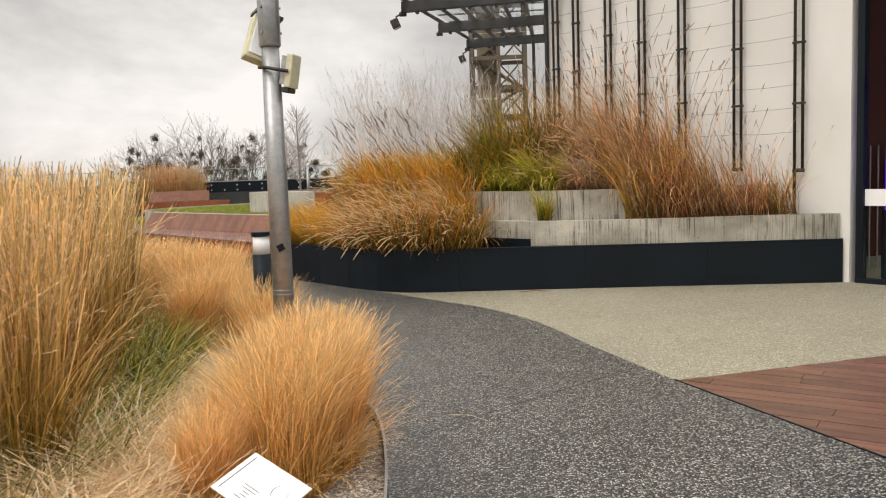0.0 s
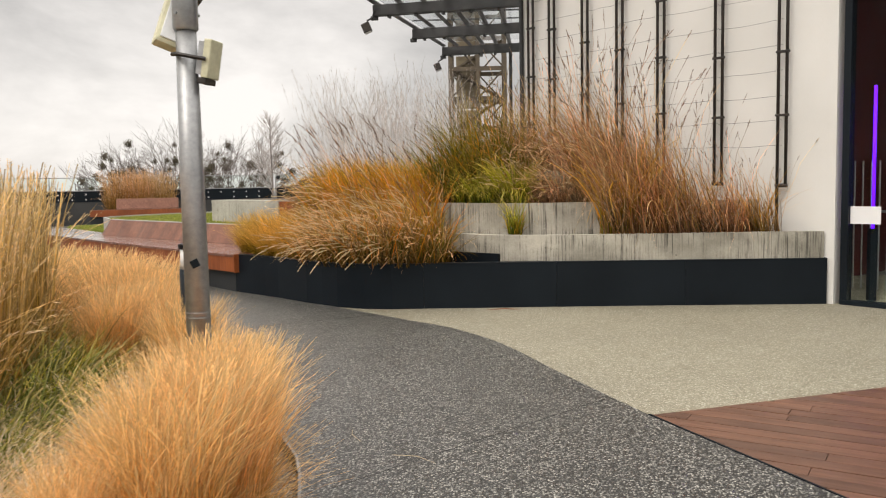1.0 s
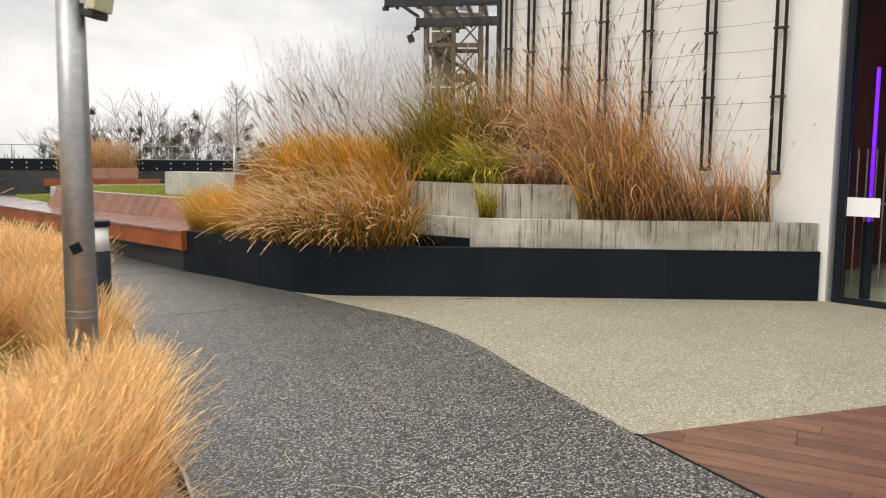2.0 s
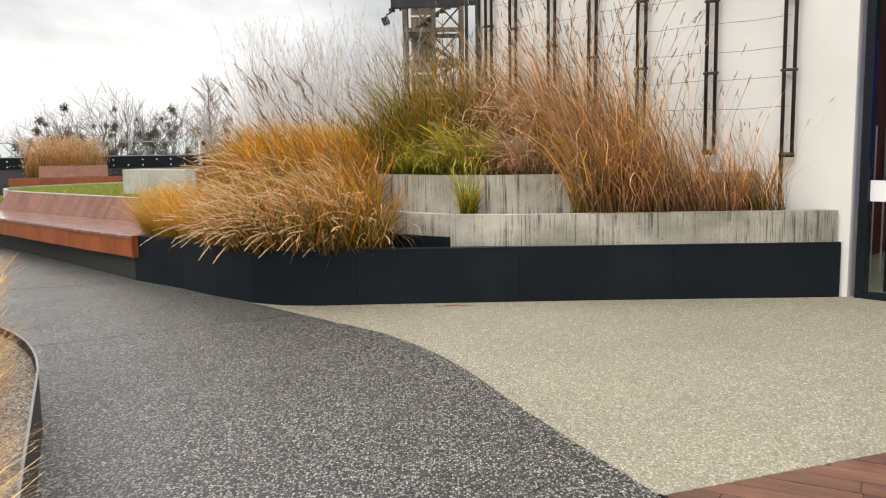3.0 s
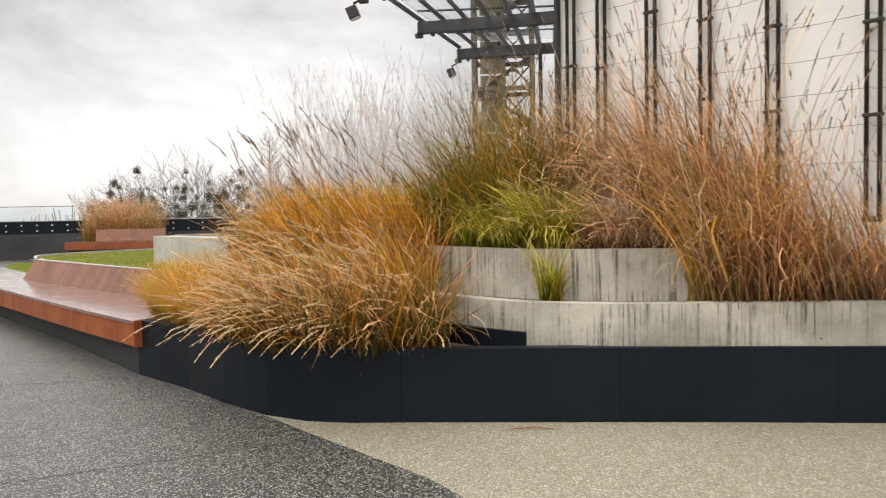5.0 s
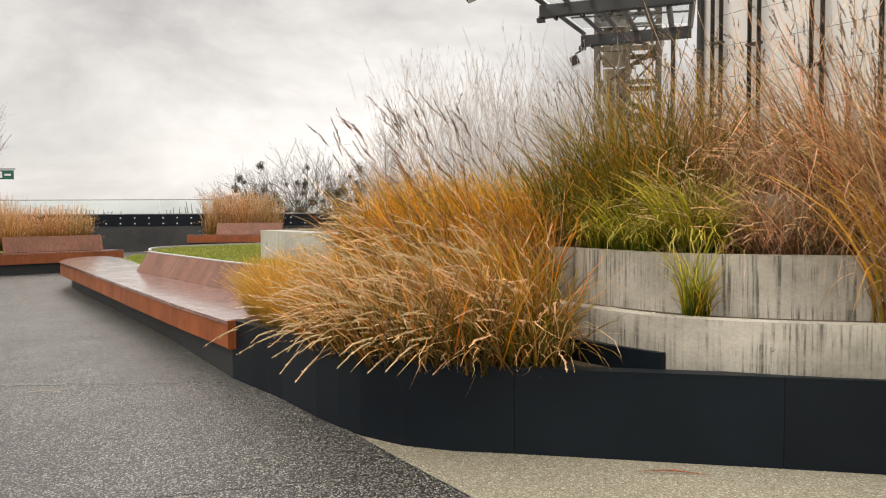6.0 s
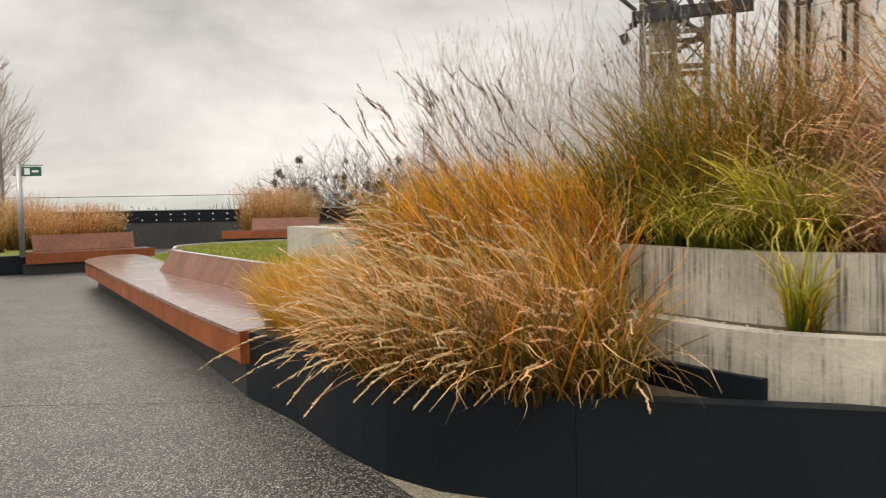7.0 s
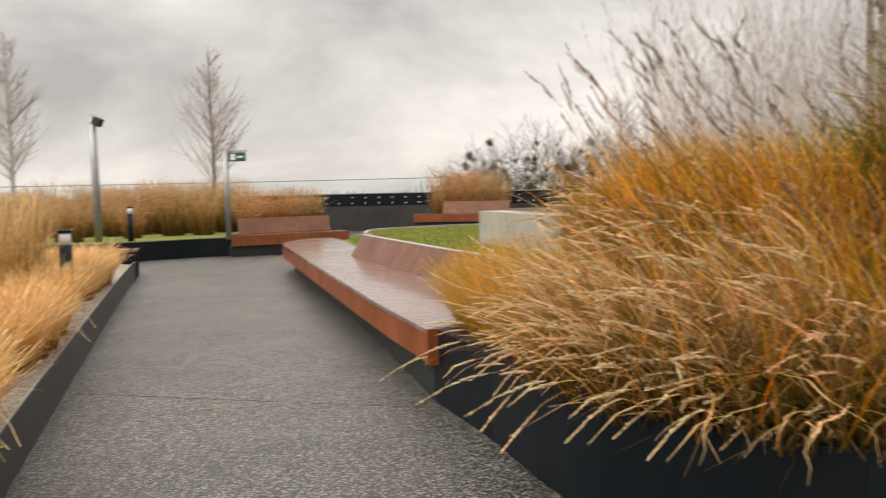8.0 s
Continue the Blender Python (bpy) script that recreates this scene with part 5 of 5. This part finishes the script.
species("sprig", "sedge_sprig", "narrow upright yellow-green sedge tuft on the ledge", (G_GREEN, G_YELLOW), [
    dict(n=60, radius=0.06, length=(0.35, 0.75), lean=(0.0, 0.15), droop=(0.2, 2.0), width=0.012, seg=8, wind=(WIND + 0.6, 0.4), power=2.0, kink=0.06),
    dict(n=30, radius=0.07, length=(0.3, 0.55), lean=(0.05, 0.5), droop=(0.6, 2.2), width=0.010, seg=7, mat=1, kink=0.06)], 2, ("leaves", "yellow_leaves"))
species("gold", "moor_grass", "fine golden moor grass mound", (G_GOLD, G_YELLOW), [
    dict(n=800, radius=0.17, length=(0.4, 0.95), lean=(0.0, 0.5), droop=(0.1, 1.0), width=0.0042, seg=6, wind=(WIND, 0.3), profile=thin, mess=1.0),
    dict(n=220, radius=0.17, length=(0.3, 0.7), lean=(0.0, 0.55), droop=(0.2, 1.1), width=0.006, seg=5, wind=(WIND, 0.3), mat=1)], 3, ("leaves", "green_leaves"))
species("pale", "plume_grass", "tall bleached plume grass, thin and feathery", (G_PALE, G_PALE), [
    dict(n=40, radius=0.32, length=(1.2, 2.3), lean=(0.0, 0.20), droop=(0.0, 0.5), width=0.0036, seg=7, wind=(WIND, 0.5), plume=(30, 0.2, 0.08), bristle=0.0016, fluff=0.2, profile=thin, mess=1.5),
    dict(n=16, radius=0.28, length=(0.8, 1.5), lean=(0.0, 0.3), droop=(0.2, 1.2), width=0.003, seg=5, wind=(WIND, 0.4))])
species("bronze", "bronze_grass", "upright bronze and orange grass beyond the walkway", (G_BRONZE, G_RUST), [
    dict(n=220, radius=0.28, length=(0.6, 1.5), lean=(0.0, 0.2), droop=(0.0, 0.5), width=0.014, seg=3, plume=(4, 0.2, 0.08), bristle=0.008)], 2)

# left bed: reeds, blond feather grass along the edge, straw on the gravel
for x, y, s in ((-1.50, 2.30, 0.95), (-1.75, 2.75, 1.0), (-1.5, 3.15, 0.95), (-2.0, 3.3, 1.05), (-1.75, 3.75, 1.0), (-2.25, 4.0, 1.05), (-1.95, 4.45, 1.0), (-2.5, 4.7, 1.05), (-2.25, 5.2, 1.05), (-2.75, 5.4, 1.05), (-2.5, 6.0, 1.05), (-2.9, 6.5, 1.05), (-3.4, 6.0, 1.1), (-3.1, 5.0, 1.1), (-2.9, 4.1, 1.1), (-2.6, 3.3, 1.1), (-2.3, 2.6, 1.05), (-3.5, 4.4, 1.1), (-3.8, 5.3, 1.1), (-4.1, 6.4, 1.1)):
    plant("reed", x, y, 0.3, s, rng.uniform(-3, 3))
fill("reed_b", [(-4.5, 2), (-9, 2), (-9, 9), (-5, 7.5)], 34, 0.3, (1.0, 1.15), (0.95, 1.1), 0.5)
for x, y, s in ((-0.30, 3.12, 0.95), (-0.58, 2.98, 0.62), (-0.62, 3.38, 0.62), (-0.66, 3.8, 0.6), (-0.22, 3.42, 0.92), (-0.40, 3.48, 0.9), (-0.31, 3.76, 0.92), (-0.45, 4.0, 0.88), (-0.50, 4.30, 0.8), (-1.05, 5.35, 0.85), (-1.55, 6.1, 0.85), (-1.8, 6.6, 0.95), (-2.0, 7.05, 1.0), (-2.3, 7.4, 0.95), (-2.1, 6.7, 1.0), (-2.4, 6.9, 1.0), (-2.6, 7.6, 1.0), (-2.95, 7.9, 1.0), (-3.0, 7.3, 1.0), (-3.4, 8.2, 1.0), (-1.75, 5.9, 0.9)):
    plant("feather", x, y, 0.3, s * 0.98)
for q in beside_edge(52, 0.2, 0.8, 8.6, 15.6):
    if math.dist(q, (-7.8, 12.95)) > 0.6:
        plant("feather_b", q[0], q[1], 0.3, rng.uniform(0.85, 1.1))
for q in beside_edge(26, 0.9, 2.0, 9.0, 15.8):
    plant("feather_b", q[0], q[1], 0.3, rng.uniform(0.9, 1.15))
for q in beside_edge(30, 2.2, 5.0, 9.0, 17):
    plant("reed_b", q[0], q[1], 0.3, rng.uniform(0.9, 1.05))
for x, y in ((-7.5, 12.1), (-7.9, 12.0), (-8.1, 12.5), (-7.8, 11.5), (-8.4, 12.9), (-8.6, 12.2), (-7.2, 11.7)):
    plant("reed", x, y, 0.3, 1.0)
for x, y, s in ((-1.36, 2.75, 0.8), (-1.36, 3.1, 0.8), (-1.34, 3.5, 0.85), (-1.46, 3.85, 0.9), (-1.54, 4.25, 0.95), (-1.64, 4.7, 1.05), (-1.72, 5.1, 1.1), (-1.88, 5.4, 1.1), (-2.05, 5.8, 1.1), (-1.55, 3.6, 0.9), (-1.95, 5.65, 0.9)):
    plant("low", x, y, 0.3, s)
fill("straw", [(-0.6, 1.9), (-1.7, 1.9), (-1.5, 3.2), (-1.0, 3.4)], 28, 0.3, (0.8, 1.2), (0.7, 1.0), 0.12)
fill("straw", [(-0.6, 3.0), (-1.2, 3.0), (-1.6, 5.2), (-0.9, 5.2)], 24, 0.3, (0.7, 1.1), (0.6, 0.9), 0.14)

# front planter: moor grass, fountain grass hanging over the wall, silver grass behind
for x, y, s in ((-2.62, 12.75, 0.8), (-2.45, 12.55, 0.8), (-2.85, 13.0, 0.75), (-2.4, 13.0, 0.85), (-2.15, 12.5, 0.85), (-2.05, 12.8, 0.9), (-2.3, 12.25, 0.75), (-2.05, 12.05, 0.7), (-2.7, 13.3, 0.8)):
    plant("gold", x, y, 0.5, s)
for x, y, s in ((-1.72, 11.68, 0.66), (-1.46, 11.40, 0.82), (-1.2, 11.17, 0.92), (-0.92, 10.99, 1.0), (-0.6, 10.90, 1.0), (-0.28, 10.87, 1.05), (0.0, 10.9, 0.95)):
    plant("arch", x, y, 0.52, s, rng.uniform(0.15, 0.75))
for x, y, s in ((0.08, 11.18, 0.95), (-0.25, 11.15, 1.05), (-0.7, 11.25, 1.05), (-1.1, 11.55, 1.0), (-1.45, 11.85, 0.85), (-0.45, 11.1, 1.0), (-0.05, 11.4, 1.0), (-0.9, 11.45, 1.0)):
    plant("arch", x, y, 0.52, s)
for x, y, s in ((-1.6, 12.65, 0.85), (-1.25, 12.2, 0.95), (-0.85, 11.8, 1.0), (-0.4, 11.65, 1.05), (-0.1, 11.5, 1.05), (0.05, 11.35, 1.0), (-0.15, 11.85, 1.1), (-0.7, 12.15, 1.1), (-1.05, 12.6, 1.05), (-1.5, 13.0, 0.95), (0.0, 11.7, 1.05), (-0.4, 12.05, 1.1)):
    plant("misc", x, y, 0.52, s)
fill("misc", [(-1.7, 13.3), (-1.0, 12.5), (-0.1, 12.15), (0.3, 12.9), (-0.6, 13.9), (-1.8, 14.2)], 20, 0.9, (1.0, 1.12), (0.95, 1.1), 0.32)
fill("misc", [(-1.9, 14.3), (-0.8, 13.7), (0.2, 13.2), (0.4, 14.2), (-1.2, 15.2)], 14, 1.2, (0.9, 1.0), (0.9, 1.0), 0.4)
for x, y, s in ((-1.55, 13.1, 0.95), (-1.2, 12.9, 1.0), (-0.85, 12.75, 1.0), (-0.5, 12.6, 1.0), (-1.35, 13.6, 1.0), (-0.9, 13.3, 1.05), (-0.2, 12.75, 0.95), (-0.45, 13.3, 1.0)):
    plant("crest", x, y, 0.88, s)
fill("olive", [(-1.5, 14.2), (-0.6, 13.4), (0.2, 13.0), (0.5, 14.5), (-0.8, 15.0)], 7, 1.2, (0.65, 0.8), (0.65, 0.8), 0.4)
fill("pale", [(-2.3, 16.2), (-0.6, 15.1), (0.4, 15.5), (0.5, 18.3), (-2.5, 18.0)], 32, 1.25, (0.95, 1.15), (0.95, 1.15), 0.42)
fill("pale", [(-3.3, 16.8), (-2.4, 16.2), (-2.2, 17.5), (-3.2, 18.0)], 4, 1.2, (0.7, 0.85), (0.8, 0.95), 0.4)
# middle: sedges spilling over the upper wall, tall olive grass
for x, y, z, s in ((0.70, 12.0, 1.24, 0.8), (0.90, 11.82, 1.24, 0.85), (1.10, 11.66, 1.24, 1.0), (1.22, 11.60, 1.24, 0.9), (0.5, 12.25, 1.24, 0.8), (1.15, 11.85, 1.24, 1.1)):
    plant("green", x, y, z, s)
for x, y, z, s in ((0.0, 13.5, 1.2, 1.05), (0.3, 13.15, 1.2, 0.95), (-0.3, 13.9, 1.2, 1.05), (1.15, 11.85, 1.22, 0.7), (0.1, 14.1, 1.2, 1.15), (-1.8, 13.45, 0.88, 0.95), (-1.45, 13.95, 1.2, 0.85), (-1.1, 14.3, 1.2, 0.9)):
    plant("hump", x, y, z, s)
for x, y, s in ((1.14, 11.17, 0.95), (1.21, 11.22, 0.8)):
    plant("sprig", x, y, 0.86, s)
for x, y, s in ((0.55, 12.45, 0.8), (0.8, 12.35, 0.85), (0.45, 12.9, 0.85), (0.95, 12.8, 1.05), (0.7, 13.3, 1.12), (1.15, 12.55, 1.05), (0.95, 13.3, 1.18), (0.6, 13.8, 1.12), (1.2, 13.0, 1.1), (0.4, 13.3, 1.0), (1.2, 12.2, 0.85), (0.2, 12.7, 0.8)):
    plant("olive", x, y, 1.25, s)
# right: russet grass before the white wall, tan grass cascading over the upper wall
for x, y, z, s in ((1.5, 11.75, 1.22, 0.8), (1.75, 11.65, 1.22, 0.8), (2.05, 11.6, 1.22, 0.8), (1.6, 12.15, 1.25, 0.95), (2.0, 12.25, 1.62, 0.9), (2.35, 12.2, 1.62, 0.9), (2.7, 12.2, 1.62, 0.9), (1.6, 12.6, 1.62, 0.9), (3.0, 12.2, 1.62, 0.8), (1.35, 12.3, 1.25, 0.9)):
    plant("cascade", x, y, z, s)
for x, y, z, s, t in ((1.7, 12.6, 1.6, 0.95, 1.05), (2.2, 12.45, 1.6, 1.0, 1.1), (2.6, 11.65, 1.22, 1.0, 1.25), (2.5, 12.4, 1.6, 1.0, 1.05), (1.6, 13.1, 1.6, 1.0, 1.05), (2.1, 12.8, 1.6, 1.0, 1.05), (2.95, 11.6, 1.22, 1.0, 1.05), (3.2, 11.7, 1.22, 0.9, 1.05), (2.55, 11.02, 0.85, 0.95, 1.2), (2.85, 11.05, 0.85, 0.95, 1.15), (3.15, 11.02, 0.85, 0.95, 1.05), (3.5, 11.05, 0.85, 0.85, 1.0), (3.8, 11.02, 0.85, 0.72, 1.0), (4.0, 11.1, 0.85, 0.7, 1.0), (4.3, 10.98, 0.85, 0.66, 1.0), (3.6, 11.4, 0.85, 0.9, 1.0), (0.1, 11.75, 0.52, 0.75, 1.0), (2.3, 11.7, 1.22, 1.0, 1.3), (1.35, 12.9, 1.6, 1.0, 1.0), (2.75, 11.35, 0.85, 1.0, 1.3), (2.45, 11.5, 1.22, 1.0, 1.2), (3.05, 11.35, 0.85, 1.0, 1.1)):
    plant("russet", x, y, z, s, None, t)
for x, y, z, s in ((2.45, 11.1, 0.85, 1.15), (2.6, 11.15, 0.85, 1.1), (3.0, 11.15, 0.85, 0.8), (4.25, 11.05, 0.85, 0.7), (2.7, 11.75, 1.22, 1.0), (3.4, 11.2, 0.85, 0.8)):
    plant("flame", x, y, z, s)
# far beds
fill("bronze", [(-16.6, 23.2), (-15.6, 24.6), (-21, 30), (-27, 24)], 46, 0.46, (0.95, 1.15), (0.9, 1.1), 0.55)
fill("bronze", [(-15.5, 24.3), (-14.6, 25.9), (-15.8, 27.6), (-16.8, 25.8)], 9, 0.46, (0.9, 1.0), (0.9, 1.0), 0.5)
fill("bronze", [(-14.0, 32.4), (-12.2, 32.9), (-12.4, 34.4), (-14.2, 34.0)], 12, 0.3, (1.0, 1.1), (1.25, 1.4), 0.4)
fill("bronze", [(-17, 20), (-22, 20), (-27, 24), (-24, 26), (-16.8, 22.3)], 26, 0.46, (0.8, 1.0), (0.8, 1.0), 0.5)


# ---- lawn blades ----
def turf(name, poly, n, z):
    P = np.array(poly)
    pts = rng.uniform(P.min(0), P.max(0), (n * 3, 2))
    ins = np.zeros(len(pts), bool)
    for a, b in zip(poly, poly[1:] + poly[:1]):
        c = ((a[1] > pts[:, 1]) != (b[1] > pts[:, 1])) & (pts[:, 0] < (b[0] - a[0]) * (pts[:, 1] - a[1]) / (b[1] - a[1] + 1e-9) + a[0])
        ins ^= c
    pts = pts[ins][:n]
    n = len(pts)
    h, a, w = rng.uniform(0.02, 0.05, n), rng.uniform(0, 6.28, n), 0.008
    A = np.stack([pts[:, 0] - w * np.cos(a), pts[:, 1] - w * np.sin(a), np.full(n, z)], 1)
    B = np.stack([pts[:, 0] + w * np.cos(a), pts[:, 1] + w * np.sin(a), np.full(n, z)], 1)
    C = np.stack([pts[:, 0] + rng.normal(0, 0.015, n), pts[:, 1] + rng.normal(0, 0.015, n), z + h], 1)
    me = bpy.data.meshes.new(name)
    me.from_pydata(np.stack([A, B, C], 1).reshape(-1, 3).tolist(), [], np.arange(3 * n).reshape(-1, 3).tolist())
    me.uv_layers.new(name="along")
    me.uv_layers[0].data.foreach_set("uv", np.tile(np.array([0, 0.1, 0, 0.1, 0, 1.0]), n))
    me.materials.append(M_TURF)
    return tagged(part(name, me, None), "short green turf", "grass", kind="stuff")


turf("turf", lawn_poly, 34000, 0.849)
turf("turf_low", [sn(18.9, 7.72), sn(20, 7.85), sn(22.3, 8.0), sn(23.4, 8.4), sn(22, 10), sn(20.4, 9)], 5000, 0.549)


# ---- trees ----
def branches(bm, tips, p, d, length, radius, depth, r, spread, up):
    q = p + d * length
    mid = (p + q) / 2 + Vector((r.uniform(-1, 1), r.uniform(-1, 1), r.uniform(-0.5, 0.5))) * length * 0.06
    add_tube(bm, [p, mid, q], [radius, radius * 0.82, radius * 0.66], 5 if depth > 2 else 3, cap=False)
    if depth == 0:
        tips.append(q)
        return
    for k in range(r.choice((2, 3, 3)) if depth > 1 else 3):
        nd = (d + Vector((r.gauss(0, spread), r.gauss(0, spread), r.gauss(up, spread * 0.6)))).normalized()
        branches(bm, tips, q if k else mid + (q - mid) * r.uniform(0.5, 1), nd, length * r.uniform(0.6, 0.86), radius * 0.58, depth - 1, r, spread, up)
    if depth <= 3:
        tips.append(q)


def tree(x, y, z, h, seed, mistle, mat, spread=0.5, up=0.12, depth=5, name="bare_tree", label="bare wide-crowned tree with dark mistletoe balls"):
    r = random.Random(seed)
    t = empty(name, (x, y, z), label, "tree", "far trees")
    bm, tips = bmesh.new(), []
    add_tube(bm, [(0, 0, -0.3), (0.02 * h, 0, h * 0.12), (0, 0, h * 0.22)], [h * 0.03, h * 0.026, h * 0.022], 8)
    for k in range(4):
        a = k * 1.57 + r.random()
        branches(bm, tips, Vector((0, 0, h * (0.17 + 0.02 * k))), Vector((math.cos(a) * spread * 1.5, math.sin(a) * spread * 1.5, 1)).normalized(), h * 0.195, h * 0.0078, depth - 1, r, spread, up)
    part("crown", bm, mat, t)
    bm = bmesh.new()
    if mistle:
        for k in range(mistle):
            c = sorted((r.choice(tips) for _ in range(3)), key=lambda q: q.z)[1]
            rad = r.uniform(0.009, 0.022) * h
            for j in range(170):
                d = Vector((r.gauss(0, 1), r.gauss(0, 1), r.gauss(0, 1))).normalized()
                e = c + d * rad * r.uniform(0.2, 1.25)
                s1 = d.orthogonal().normalized() * rad * 0.16
                s2 = d.cross(s1)
                f = bm.faces.new([bm.verts.new(e + s1), bm.verts.new(e + s2 * 1.4 + d * rad * 0.15), bm.verts.new(e - s1), bm.verts.new(e - s2)])
        part("mistletoe", bm, M_MISTLE, t, "dark mistletoe clumps")
    else:
        bm.free()
    return t


def slim_tree(x, y, z, h, seed, name="young_tree", label="slim bare young tree with fine pale twigs", mat=None, fat=1.0):
    """One straight leader with many fine rising twigs."""
    r = random.Random(seed)
    t = empty(name, (x, y, z), label, "tree")
    part("trunk", tube([(0, 0, -0.1), (0.01 * h, 0, h * 0.4), (0, 0, h * 0.8), (0.01 * h, 0, h)], [h * 0.012, h * 0.009, h * 0.005, h * 0.001], 8), mat or M_BARK, t)
    bm = bmesh.new()
    for k in range(95):
        z0 = h * r.uniform(0.28, 0.95)
        a = r.uniform(0, 6.28)
        ln = h * (0.05 + 0.20 * min(1, (1.02 - z0 / h) / 0.55)) * r.uniform(0.6, 1.1) * fat
        d = Vector((math.cos(a), math.sin(a), r.uniform(0.7, 1.6))).normalized()
        p = Vector((0, 0, z0))
        q = p + d * ln
        e = q + (d + Vector((0, 0, 0.3))).normalized() * ln * 0.5
        add_tube(bm, [p, q, e], [h * 0.0026, h * 0.0016, h * 0.0007], 3, cap=False)
        for j in range(5):
            f = r.uniform(0.3, 1)
            b = p.lerp(q, f)
            dd = (d + Vector((r.gauss(0, 0.5), r.gauss(0, 0.5), r.gauss(0.2, 0.3)))).normalized()
            add_tube(bm, [b, b + dd * ln * r.uniform(0.3, 0.6)], [h * 0.0013, h * 0.0006], 3, cap=False)
    part("crown", bm, M_TWIG, t)
    return t


for k, (x, y, h) in enumerate(((-27.2, 66, 17.6), (-24.9, 68, 18.2), (-22.8, 66, 18.6), (-20.6, 68, 18.0), (-26.0, 72, 18.0), (-23.6, 73, 18.2), (-19.4, 71, 17.4))):
    tree(x, y, -9.0, h * 1.04, 20 + k, 13, M_FARBARK, 0.46, 0.06, 6)
slim_tree(-7.95, 34.0, 0.0, 4.5, 3)
slim_tree(-20.9, 28.6, 0.0, 6.5, 4)
slim_tree(-29, 24.6, 0.0, 7.0, 5, "poplar", "narrow bleached poplar with upright twigs", M_TWIG, 0.8)
slim_tree(-29.8, 27.0, 0.0, 8.0, 6, "poplar", "narrow bleached poplar with upright twigs", M_TWIG, 0.8)
# far line of bare woods
rr_ = random.Random(12)
bm = bmesh.new()
for k in range(150):
    a = rr_.uniform(math.radians(60), math.radians(175))
    d = rr_.uniform(170, 230)
    x, y, h = d * math.cos(a), d * math.sin(a), rr_.uniform(8, 13)
    for j in range(16):
        bx, bh = rr_.gauss(0, 2.2), h * rr_.uniform(0.6, 1.0)
        add_tube(bm, [(x + bx * 0.3, y, -9), (x + bx, y, -9 + bh)], [0.35, 0.08], 3, cap=False)
tagged(part("far_woods", bm, M_HILL), "hazy far line of bare woods", "woods", kind="stuff")

build_deck()
# fallen orange blade on the paving, dry stalks on the walkway
for x, y, a, ln, nm in ((1.0, 10.45, 0.02, 0.42, "fallen_leaf"), (0.35, 5.05, -0.5, 0.3, "dry_stalk"), (-0.05, 5.5, 1.9, 0.28, "dry_stalk"), (-0.7, 4.9, 2.4, 0.25, "dry_stalk"), (-4.3, 11.6, 0.4, 0.3, "dry_stalk")):
    m = Matrix.Translation((x, y, 0.004)) @ Matrix.Rotation(a, 4, "Z")
    ob = part(nm, tube([(-ln / 2, 0, 0.004), (0, 0.03, 0.012), (ln / 2, 0, 0.003)], [0.002, 0.007 if nm == "fallen_leaf" else 0.0026, 0.0012], 5), M_CORTEN if nm == "fallen_leaf" else M_STALK, None, m=m)
    tagged(ob, "dry orange grass leaf lying on the paving" if nm == "fallen_leaf" else "pale dry stalk lying on the walkway", "plant litter")
